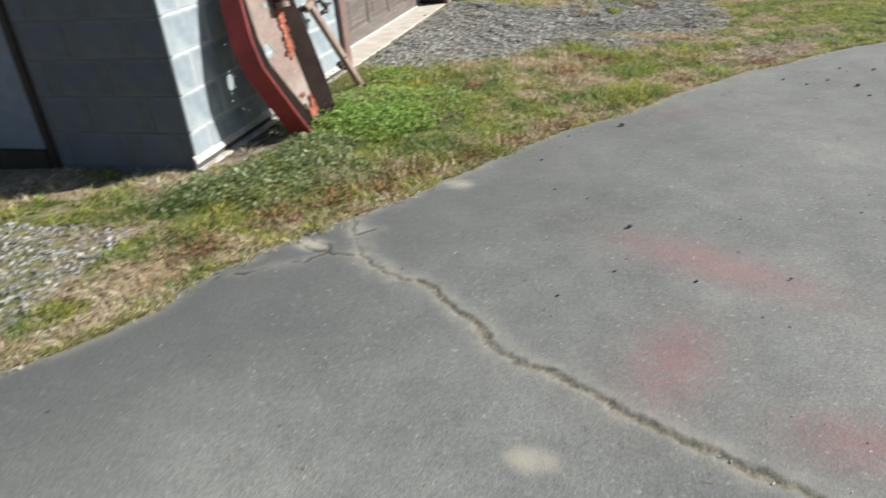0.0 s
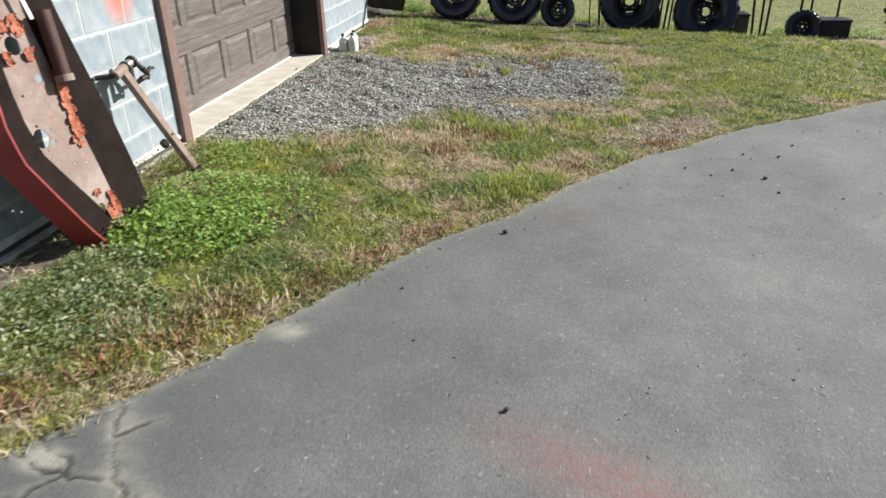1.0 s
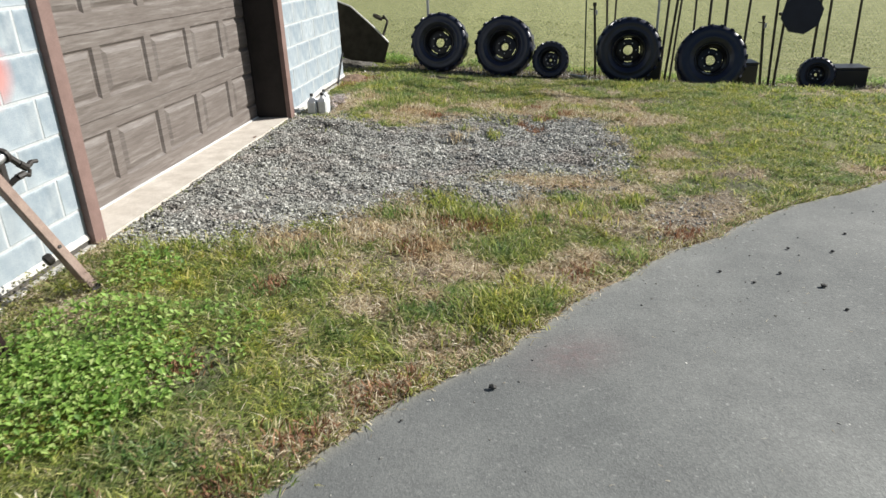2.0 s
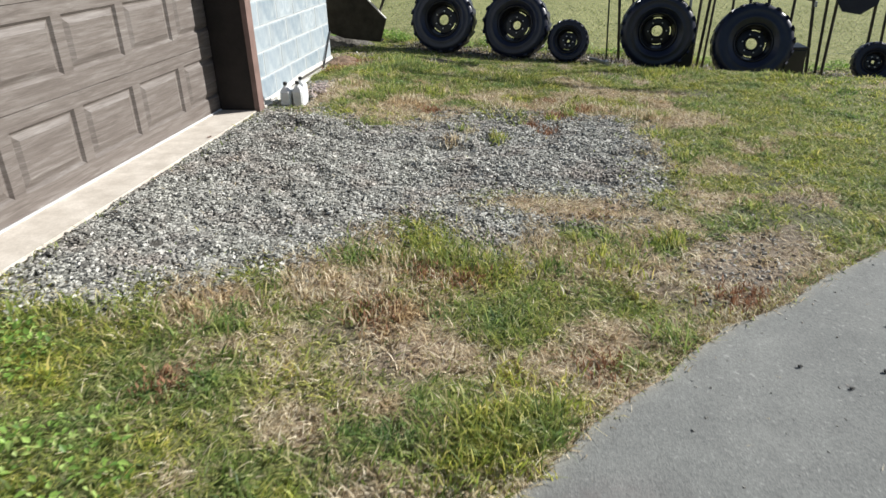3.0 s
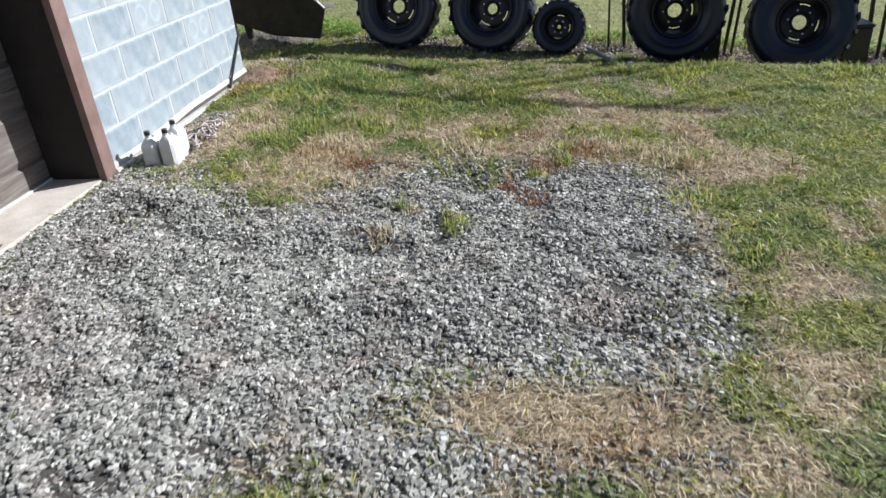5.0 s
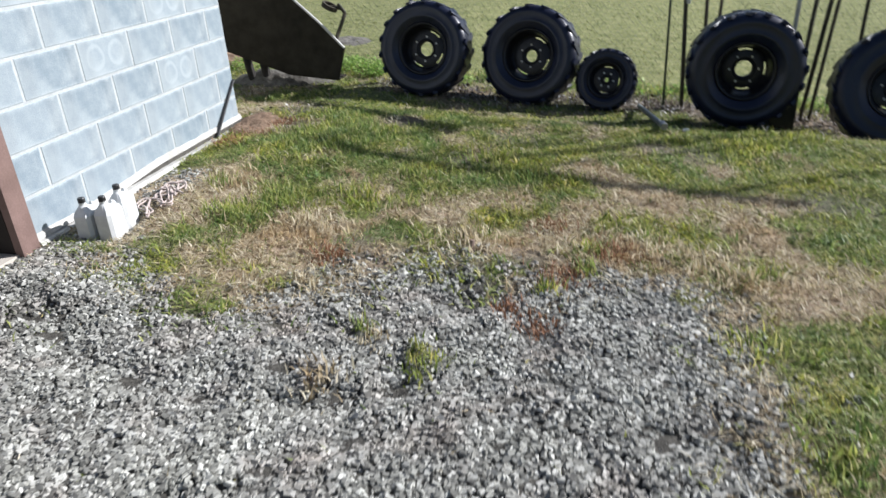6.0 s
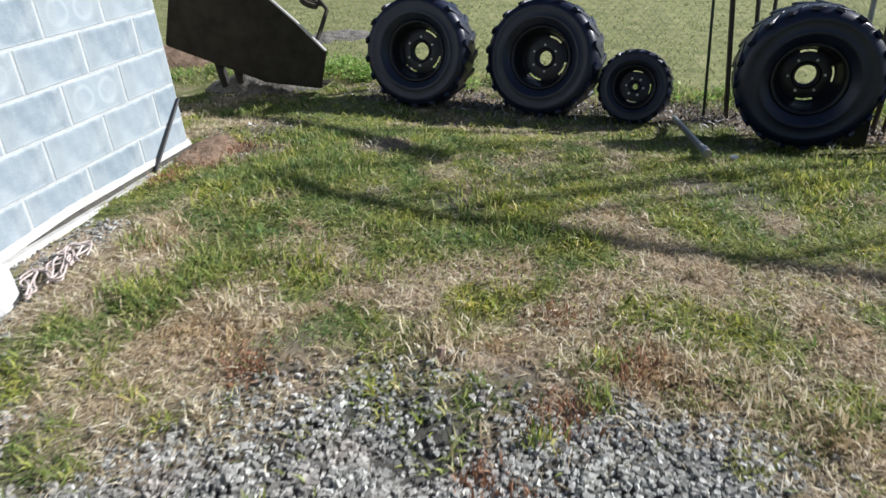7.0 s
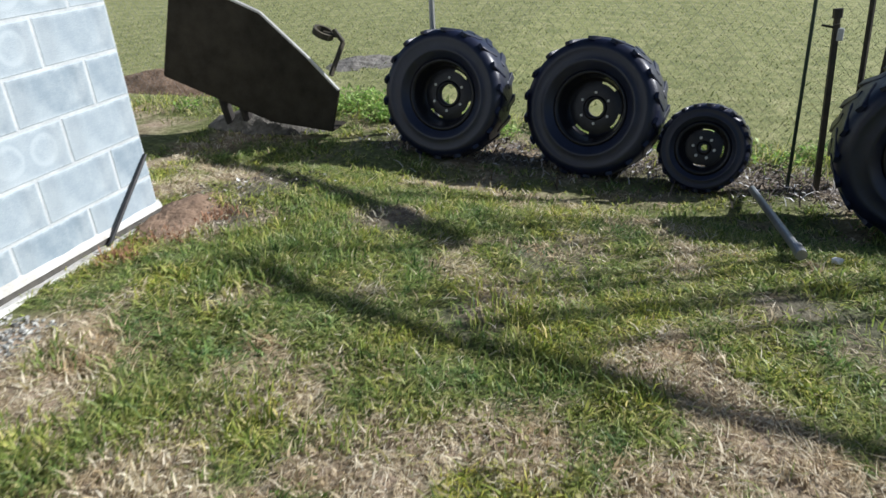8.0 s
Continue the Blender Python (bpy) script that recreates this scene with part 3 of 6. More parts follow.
# ---- ground, one sheet to the horizon ----
def build_ground():
    xs = np.concatenate([[-900, -300, -100, -40, -20, -12, -8, -6], np.arange(-5, 6.01, 0.09), [6.5, 7, 8, 10, 14, 20, 40, 100, 300, 900]])
    ys = np.concatenate([[-900, -300, -100, -40, -20, -10, -5, -2, -1, 0], np.arange(0.5, 15.01, 0.09), [15.5, 16, 17, 18, 20, 23, 27, 33, 45, 70, 120, 300, 900]])
    X, Y = np.meshgrid(xs, ys)
    Z = lie(X, Y) + 0.03 * (fbm(X, Y, 2.2, 2) - 0.5) + 0.035 * (fbm(X, Y, 9, 4) - 0.5)
    gr = bed(X, Y)
    Z = Z + gr * (0.07 * (fbm(X, Y, 3.5, 14) - 0.5) + hollows(X, Y))
    d = X - edge(Y)
    Z = np.where(d > 0.03, lie(X, Y) - 0.06, Z)
    Z = np.where((X < -3.05) & (X > -9.2) & (Y > 3.3) & (Y < 10.62), Z - 0.15, beside_sill(X, Y, Z))
    nx, ny = len(xs), len(ys)
    verts = np.stack([X, Y, Z], -1).reshape(-1, 3)
    i = np.arange(nx * (ny - 1)).reshape(ny - 1, nx)[:, :-1].reshape(-1)
    faces = np.stack([i, i + 1, i + nx + 1, i + nx], -1)
    ob = raw("ground", verts, faces.tolist(), M_GROUND, smooth=True)
    fx, fy = verts[:, 0], verts[:, 1]
    # the last dark soil term paints the shade under the steel beam
    for name, val in (("turf", green_at(fx, fy)), ("gravel", np.maximum(bed(fx, fy) * (1 - 0.9 * tan_patch(fx, fy)), 0.65 * thin(fx, fy))), ("loam_and_shade", 0.8 * np.clip((fx + 2.5) / 0.4, 0, 1) * np.exp(-((fy - 12.5) / 0.3) ** 4) * np.clip(2.2 * fbm(fx, fy, 3, 19) - 0.35, 0, 1) + 0.6 * np.exp(-((fx + 2.62) ** 2 + (fy - 10.85) ** 2) / 0.05) + 0.95 * np.exp(-((fx + 2.8) / 0.22) ** 4 - ((fy - 3.75) / 0.45) ** 4)), ("field", np.clip((fy - 12.75) / 0.4, 0, 1))):
        a = ob.data.attributes.new(name, "FLOAT", "POINT")
        a.data.foreach_set("value", val.astype(np.float32))
    return tagged(ob, "patchy lawn, bare soil and grassy field beyond", "ground", kind="structure")


build_ground()

CRACK = [(-1.80, 2.76), (-1.75, 2.62), (-1.66, 2.46), (-1.59, 2.41), (-1.46, 2.34), (-1.30, 2.30), (-1.235, 2.21), (-1.08, 2.08), (-1.015, 1.98), (-0.915, 1.905), (-0.80, 1.88), (-0.72, 1.835), (-0.575, 1.75), (-0.41, 1.66), (-0.31, 1.63), (-0.22, 1.58), (-0.11, 1.53), (0.2, 1.38), (0.7, 1.1)]
BRANCHES = [[(-1.98, 2.50), (-1.87, 2.467), (-1.77, 2.453), (-1.66, 2.447)], [(-2.04, 2.60), (-1.92, 2.565), (-1.84, 2.52), (-1.81, 2.46)], [(-2.31, 2.10), (-2.23, 2.15), (-2.17, 2.186)], [(-1.68, 3.09), (-1.645, 2.96)],
            [(-1.81, 2.46), (-1.87, 2.36), (-2.0, 2.27), (-2.1, 2.2)], [(-1.92, 2.565), (-1.90, 2.68), (-1.93, 2.76)], [(-1.75, 2.62), (-1.66, 2.72)]]


def build_asphalt():
    us = np.concatenate([[0.0, 0.006], np.arange(0.014, 3.0, 0.008), np.arange(3.02, 3.5, 0.04), np.arange(3.5, 7, 0.25), [8, 12, 20, 40]])
    ys = np.concatenate([[-30, -12, -5, -2, -0.5], np.arange(0.3, 1.2, 0.04), np.arange(1.2, 2.8, 0.008), np.arange(2.8, 9.2, 0.04), [9.6, 10.2, 11.5, 14, 20, 30]])
    U, Y = np.meshgrid(us, ys)
    X = edge(Y) + 0.015 * (fbm(Y, U, 30, 9) - 0.5) + U
    wob = 0.03 * (fbm(X, Y, 9, 31) - 0.5) + 0.03 * (fbm(X, Y, 30, 33) - 0.5)
    wob2 = 0.03 * (fbm(X, Y, 9, 37) - 0.5) + 0.035 * (fbm(X, Y, 26, 38) - 0.5)
    dc = line_distance(CRACK, X + wob, Y + wob2)
    db = np.minimum.reduce([line_distance(b, X + wob, Y + wob2) for b in BRANCHES])
    # the crack opens towards the drive and closes to a hairline at the verge
    width = (0.004 + 0.0105 * np.clip((X + 1.72) / 0.55, 0, 1)) * (0.35 + 1.25 * fbm(X, Y, 11, 41))
    fill = np.clip(1.5 - dc / width, 0, 1)
    hair = np.clip(1.6 - db / 0.006, 0, 1) * np.clip(5 * (fbm(X, Y, 9, 43) - 0.38), 0, 1)
    cut = fill * (0.003 + 0.006 * np.clip(2.2 * fbm(X, Y, 40, 44) - 0.5, 0, 1)) + 0.007 * hair
    Z = lie(X, Y) + 0.008 * (fbm(X, Y, 1.5, 6) - 0.5) + 0.004 * np.exp(-(dc / 0.07) ** 2) - cut + 0.006
    Z[:, 0] -= 0.06
    Z[:, 1] -= 0.012
    nx, ny = len(us), len(ys)
    verts = np.stack([X, Y, Z], -1).reshape(-1, 3)
    i = np.arange(nx * (ny - 1)).reshape(ny - 1, nx)[:, :-1].reshape(-1)
    faces = np.stack([i, i + 1, i + nx + 1, i + nx], -1)
    ob = raw("driveway", verts, faces.tolist(), M_ASPHALT, smooth=True)
    x, y = verts[:, 0], verts[:, 1]
    red = np.zeros(len(x))
    for px, py, ax, ay, rot, s in ((-0.25, 2.68, 0.40, 0.13, -0.45, 0.6), (-0.42, 2.02, 0.13, 0.24, -0.3, 0.55), (0.07, 1.75, 0.2, 0.12, 0, 0.5), (-0.35, 4.6, 0.2, 0.12, 0.6, 0.25)):
        c, sn = math.cos(rot), math.sin(rot)
        dx, dy = (x - px) * c + (y - py) * sn, -(x - px) * sn + (y - py) * c
        red = np.maximum(red, s * np.exp(-(dx / ax) ** 2 - (dy / ay) ** 2))
    fill, hair = fill.reshape(-1), hair.reshape(-1)
    dust = (0.55 * np.exp(-(dc.reshape(-1) / 0.06) ** 2) * fbm(x, y, 22, 5) * 1.5 + 0.22 * np.exp(-(db.reshape(-1) / 0.03) ** 2)) * (1 - fill)
    for px, py, r in ((-1.437, 3.28, 0.05), (-1.90, 2.50, 0.055), (-0.8, 1.5, 0.05)):
        dust = np.maximum(dust, np.clip(0.45 + 0.9 * fbm(x, y, 26, 17), 0, 0.95) * np.exp(-(((x - px) / (r * 1.5)) ** 2 + ((y - py) / r) ** 2) ** 2))
    dust = np.maximum(dust, 0.5 * np.exp(-(np.repeat(us[None], ny, 0).reshape(-1) / 0.05) ** 2))
    # strongest at the asphalt edge, gone by y 5.2
    edge_tone = 0.75 * np.clip(1 - np.repeat(us[None], ny, 0).reshape(-1) / (0.9 + 0.5 * fbm(x, y, 2, 71)), 0, 1) * np.clip((5.2 - y) / 2.4, 0, 1)
    for name, val in (("red_paint", red), ("dust", np.clip(dust, 0, 1)), ("crack_fill", fill), ("hairline", 0.9 * hair), ("edge_tone", edge_tone)):
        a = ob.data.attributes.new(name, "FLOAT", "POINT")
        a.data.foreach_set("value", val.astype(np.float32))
    return tagged(ob, "worn grey asphalt driveway with a dirt-filled crack and faded red paint", "driveway", kind="structure")


build_asphalt()

# ---- garage ----
WX, YN, YS = -2.9, 10.7, 3.21       # face of the long wall, far and near corners
DY0, DY1, DTOP = 5.43, 8.57, 2.30   # door opening
COURSE, ZB, TOPZ = 0.2032, -0.0792, 2.766


def slab(name, lo, hi, mat, label, cat="wall"):
    return tagged(part(name, box_bm(lo, hi), mat), label, cat, kind="structure")


def long_wall():
    bm = bmesh.new()
    for lo, hi in (((WX - 0.2, YS + 0.024, -0.2), (WX - 0.0028, DY0, TOPZ)), ((WX - 0.2, DY1, -0.2), (WX - 0.0028, YN - 0.0028, TOPZ)), ((WX - 0.2, DY0, DTOP), (WX - 0.0028, DY1, TOPZ))):
        box_bm(lo, hi, bm=bm)
    return tagged(part("wall_east", bm, M_MORTAR), "white-mortared concrete block garage wall with pale blue-grey paint", "wall", kind="structure")


wall_east = long_wall()
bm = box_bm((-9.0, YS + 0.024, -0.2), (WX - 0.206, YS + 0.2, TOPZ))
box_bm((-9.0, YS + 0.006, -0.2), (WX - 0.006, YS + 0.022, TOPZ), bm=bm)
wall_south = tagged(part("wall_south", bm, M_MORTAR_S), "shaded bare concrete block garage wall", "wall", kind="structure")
slab("wall_north", (-9.0, YN - 0.2, -0.2), (WX - 0.206, YN, TOPZ), M_MORTAR, "plain block rear wall of the garage")
slab("wall_west", (-9.2, YS, -0.2), (-9.0, YN, TOPZ), M_MORTAR, "plain block side wall of the garage")
# roof lies out of view, added so that the building casts its shadow
slab("roof", (-9.4, YS - 0.15, TOPZ + 0.004), (WX + 0.12, YN + 0.15, TOPZ + 0.2), M_TRIM, "unseen flat roof added to cast the garage's shadow", "roof")
slab("sill", (WX - 0.37, DY0 + 0.004, -0.1), (WX + 0.012, DY1 - 0.004, 0.112), M_SILL, "tan concrete sill under the garage door", "sill")


def parging(ya, yb):
    """Thick uneven render along the foot of the wall."""
    bm = bmesh.new()
    rings = []
    n = 60
    for i in range(n + 1):
        y = ya + (yb - ya) * i / n
        k = float(0.6 * fbm(y, 3.0, 3, 7) + 0.6 * fbm(y, 9.0, 14, 8) - 0.1)
        w = float(fbm(y, 5.0, 9, 12))
        top = 0.135 + 0.035 * min(1.0, max(0.0, (y - 9.2) / 0.5 if y > 7 else 1.0)) + 0.014 * k
        g = lie1(WX, y)
        prof = ((WX - 0.004, top + 0.02), (WX + 0.009, top), (WX + 0.010 + 0.008 * k, top - 0.014 - 0.012 * k), (WX + 0.004, top - 0.018 - 0.012 * k), (WX + 0.004, g + 0.014 + 0.012 * w), (WX + 0.02 + 0.03 * w, g + 0.012 + 0.012 * w), (WX + 0.04 + 0.04 * w, g - 0.05), (WX - 0.004, g - 0.06))
        rings.append([bm.verts.new((x, y, z)) for x, z in prof])
    for a, b in zip(rings, rings[1:]):
        for j in range(len(a) - 1):
            # groove faces take the dark colour painted in place of their shade
            bm.faces.new((a[j], b[j], b[j + 1], a[j + 1])).material_index = 1 if j in (2, 3) else 0
    bm.faces.new(rings[0])
    bm.faces.new(rings[-1][::-1])
    bmesh.ops.recalc_face_normals(bm, faces=bm.faces)
    ob = part("footing", bm, M_PARGE)
    ob.data.materials.append(M_GROOVE)
    return tagged(ob, "rough white render along the foot of the block wall", "footing", kind="structure")


parging(8.67, YN + 0.012)
parging(YS - 0.02, DY0 - 0.09)


def garage_door():
    x0 = WX - 0.30
    door = new("door_1")
    tagged(door, "closed brown wood-grain garage door with raised panels", "garage door", kind="structure")
    zs = [0.122, 0.640, 1.145, 1.650, 2.155, 2.33]
    ya0, wide = 5.028, 0.605
    for z0, z1 in zip(zs, zs[1:]):
        bm = box_bm((x0 - 0.05, ya0, z0 + 0.0003), (x0 - 0.018, ya0 + 6 * wide, z1 - 0.001), 0.001)
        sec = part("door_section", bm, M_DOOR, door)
        if z1 - z0 < 0.3:
            continue
        for k in range(6):
            ya, yb = ya0 + k * wide, ya0 + (k + 1) * wide
            a, b, c, d = ya + 0.042, yb - 0.042, z0 + 0.108, z1 - 0.085
            pm = bmesh.new()
            outer = [(x0 - 0.006, ya, z0 + 0.001), (x0 - 0.006, yb, z0 + 0.001), (x0 - 0.006, yb, z1 - 0.001), (x0 - 0.006, ya, z1 - 0.001)]
            rim = [(x0, ya, z0 + 0.003), (x0, yb, z0 + 0.003), (x0, yb, z1 - 0.003), (x0, ya, z1 - 0.003)]
            loops = [[pm.verts.new(p) for p in outer], [pm.verts.new(p) for p in rim]]
            for ins, dx in ((0, 0.0), (0.016, -0.017), (0.024, -0.017), (0.058, -0.003)):
                loops.append([pm.verts.new((x0 + dx, yy, zz)) for yy, zz in ((a + ins, c + ins), (b - ins, c + ins), (b - ins, d - ins), (a + ins, d - ins))])
            for p, q in zip(loops, loops[1:]):
                for i in range(4):
                    pm.faces.new((p[i], p[(i + 1) % 4], q[(i + 1) % 4], q[i]))
            pm.faces.new(loops[-1])
            bmesh.ops.recalc_face_normals(pm, faces=pm.faces)
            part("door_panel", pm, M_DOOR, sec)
    part("bottom_seal", box_bm((x0 - 0.03, DY0 + 0.012, 0.113), (x0 + 0.012, DY1 - 0.012, 0.124), 0.002), M_PLASTIC, door, "pale strip under the door")
    return door


garage_door()
for y0, y1, name in ((DY0 - 0.085, DY0 + 0.012, "trim_near"), (DY1 - 0.012, DY1 + 0.09, "trim_far")):
    slab(name, (WX - 0.002, y0, 0.10), (WX + 0.04, y1, DTOP + 0.09), M_TRIM, "brown painted trim board beside the garage door", "trim")
M_PALEBLUE = plain("pale_blue_door_paint", (0.20, 0.25, 0.33), 0.5)
side_door = tagged(new("door_2"), "pale blue side door in the shaded garage wall", "door", kind="structure")
part("leaf", box_bm((WX - 1.90, YS - 0.004, 0.22), (WX - 0.99, YS + 0.004, 2.05), 0.002), M_PALEBLUE, side_door)
part("frame", box_bm((WX - 0.985, YS - 0.02, 0.1), (WX - 0.935, YS + 0.004, 2.1), 0.003), M_DARKSTEEL, side_door)
part("threshold", box_bm((WX - 1.90, YS - 0.03, 0.05), (WX - 0.99, YS + 0.004, 0.215), 0.004), M_DARKSTEEL, side_door)
# thin black rod put where a dark line slants down the wall
o = part("cable", rod_bm((WX + 0.026, 10.28, 0.09), (WX + 0.011, 10.69, 0.44), 0.010, 8), M_CAP)
tagged(o, "thin black rod set along the dark slanting line at the garage corner", "cable")
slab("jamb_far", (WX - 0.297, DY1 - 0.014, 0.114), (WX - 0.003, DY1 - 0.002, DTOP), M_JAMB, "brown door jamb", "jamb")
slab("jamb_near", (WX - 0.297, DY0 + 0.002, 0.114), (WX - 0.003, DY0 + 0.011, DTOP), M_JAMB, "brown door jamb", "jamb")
slab("trim_top", (WX - 0.002, DY0 + 0.014, DTOP), (WX + 0.022, DY1 - 0.014, DTOP + 0.09), M_TRIM, "brown painted trim board over the garage door", "trim")
# ---- tyres along the fence ----
def tyre_thing(radius, width, rim_r, lugs, label, hub_r=0.05):
    """A wheel standing in the xz plane, axis along y, its centre at the origin; front towards -y."""
    e = new("wheel")
    w = width / 2
    prof = [(rim_r, -w * 0.72), (rim_r + 0.02, -w * 0.86), (rim_r + 0.25 * (radius - rim_r), -w * 0.97), (rim_r + 0.28 * (radius - rim_r), -w * 1.0), (rim_r + 0.34 * (radius - rim_r), -w * 1.0), (rim_r + 0.37 * (radius - rim_r), -w * 0.98), (rim_r + 0.6 * (radius - rim_r), -w * 1.0), (rim_r + 0.63 * (radius - rim_r), -w * 1.015), (rim_r + 0.7 * (radius - rim_r), -w * 1.0), (radius - 0.026, -w * 0.90), (radius - 0.013, -w * 0.6),
            (radius - 0.010, 0), (radius - 0.013, w * 0.6), (radius - 0.026, w * 0.90), (rim_r + 0.7 * (radius - rim_r), w), (rim_r + 0.3 * (radius - rim_r), w), (rim_r, w * 0.72)]
    tyre = part("tyre", lathe_bm(prof, 48), M_RUBBER, e, smooth=True)
    lug = bmesh.new()
    box_bm((-0.5, -0.5, -0.5), (0.5, 0.5, 0.5), 0.12, 1, lug)
    me = bpy.data.meshes.new("lug")
    lug.to_mesh(me)
    lug.free()
    me.materials.append(M_RUBBER)
    for i in range(lugs):
        for side in (-1, 1):
            a = 2 * math.pi * (i + (0.25 if side > 0 else -0.25)) / lugs
            o = new("lug", me)
            o.parent = tyre
            o.matrix_basis = Matrix.Rotation(-a, 4, "Y") @ Matrix.Translation((radius - 0.02, side * w * 0.5, 0)) @ Matrix.Rotation(side * 0.5, 4, "X") @ Matrix.Diagonal((0.026 if radius > 0.3 else 0.022, w * 1.02, 0.05 * radius / 0.42, 1))
    r2, r1 = rim_r * 0.74, rim_r * 0.685
    rim = part("rim", lathe_bm([(rim_r, -w * 0.74), (rim_r + 0.008, -w * 0.80), (rim_r - 0.012, -w * 0.80), (rim_r - 0.02, -w * 0.60), (rim_r - 0.035, -w * 0.30), (rim_r - 0.04, -w * 0.1), (r2, -w * 0.02)], 40), M_RIM, e, smooth=True)
    disc = lathe_bm([(r1, -w * 0.04), (rim_r * 0.45, -w * 0.10), (hub_r, -w * 0.08)], 40)
    for k in range(40):
        if k % 10 < 4 and k // 10 != 2:
            continue
        a0, a1 = 2 * math.pi * k / 40, 2 * math.pi * (k + 1) / 40
        disc.faces.new([disc.verts.new((r * math.cos(a), h, r * math.sin(a))) for r, h, a in ((r2, -w * 0.02, a0), (r2, -w * 0.02, a1), (r1, -w * 0.04, a1), (r1, -w * 0.04, a0))])
    bmesh.ops.remove_doubles(disc, verts=disc.verts, dist=0.0005)
    bmesh.ops.recalc_face_normals(disc, faces=disc.faces)
    part("wheel_disc", disc, M_RIM, e, "dark dished disc with narrow slots", smooth=True)
    for i in range(6):
        a = 2 * math.pi * i / 6 + 0.3
        r = hub_r + 0.03
        part("lug_nut", rod_bm((r * math.cos(a), -w * 0.05, r * math.sin(a)), (r * math.cos(a), -w * 0.05 - 0.014, r * math.sin(a)), 0.009, 6), M_EDGE, rim)
    back = lathe_bm([(hub_r, -w * 0.04), (hub_r + 0.012, -w * 0.10), (hub_r - 0.01, -w * 0.12), (hub_r - 0.012, w * 0.2)], 20)
    part("hub_flange", back, M_RIM, e, smooth=True)
    tagged(e, label, "wheel", "wheels along the fence")
    return e


def lean(x, y, z, tilt, yaw=0.0, spin=0.0):
    return Matrix.Translation((x, y, z)) @ Matrix.Rotation(radians(yaw), 4, "Z") @ Matrix.Rotation(radians(-tilt), 4, "X") @ Matrix.Rotation(radians(spin), 4, "Y")


WHEELS = [(-1.89, 12.32, 0.355, 0.41, 0.30, 0.215, 18, 12, -4, "black lugged off-road wheel leaning on the fence", True),
          (-0.97, 12.42, 0.27, 0.425, 0.32, 0.22, 18, 14, -10, "black lugged off-road wheel with a deep dished rim", False),
          (-0.32, 12.30, 0.09, 0.265, 0.17, 0.15, 22, 14, -8, "small black utility wheel leaning on the fence", False),
          (0.70, 11.97, 0.25, 0.43, 0.42, 0.21, 20, 4, -4, "large black tractor wheel with a pale hub", True),
          (1.77, 11.94, 0.105, 0.45, 0.31, 0.21, 20, 14, -6, "large black tractor wheel leaning on stacked posts", True),
          (3.14, 11.98, -0.11, 0.235, 0.16, 0.125, 20, 10, -6, "small black trailer wheel beside a black box", True),
          (4.66, 11.95, 0.30, 0.60, 0.42, 0.27, 20, 6, 34, "large blue-black wheel with pale hub at the end of the row", True)]
for x, y, z, R, W, rr, lugs, tilt, yaw, label, pale in WHEELS:
    w = tyre_thing(R, W, rr, lugs, label, (0.074 if pale else 0.064) if R > 0.3 else 0.03)
    w.matrix_basis = lean(x, y, z, tilt, yaw, random.uniform(0, 60))

# ---- rusty steel arm leaning on the wall ----
ARM_O, ARM_U = Vector((-2.585, 3.775, 0.125)), Vector((0.2113, 0.9774, 0))
ARM_N = Vector((0.9554, -0.2066, 0.2111)).normalized()
ARM_V = ARM_N.cross(ARM_U).normalized()


def arm_at(u, v, n=0.0):
    return ARM_O + ARM_U * u + ARM_V * v + ARM_N * n


def sample(table, v):
    return float(np.interp(v, [a for a, b in table], [b for a, b in table]))


ARM_LEFT = [(-0.03, 0.17), (0.1, 0.10), (0.3, 0.01), (0.45, -0.055), (0.6, -0.065), (0.83, -0.035), (1.04, 0.02), (1.3, 0.09), (1.6, 0.18)]
ARM_RIGHT = [(-0.05, 0.27), (0.3, 0.245), (0.6, 0.22), (1.04, 0.19), (1.6, 0.26)]
ARM_OUTER = [(-0.05, 0.445), (0.25, 0.44), (0.5, 0.42), (0.75, 0.385), (1.0, 0.355), (1.6, 0.33)]
ARM_HOLES = [(0.075, 0.905, 0.036), (0.13, 0.755, 0.018), (0.02, 0.51, 0.039), (0.165, 0.125, 0.022)] + [(0.02 + 0.064 * math.cos(1.05 * k + 0.5), 0.51 + 0.056 * math.sin(1.05 * k + 0.5), 0.0065) for k in range(6)]
ARM_HOLES += [(u, v, 0.006) for u, v in ((0.015, 0.415), (-0.04, 0.93), (0.02, 0.70), (-0.105, 0.63), (-0.13, 0.60), (-0.085, 0.36), (0.13, 0.36), (0.19, 0.345))]


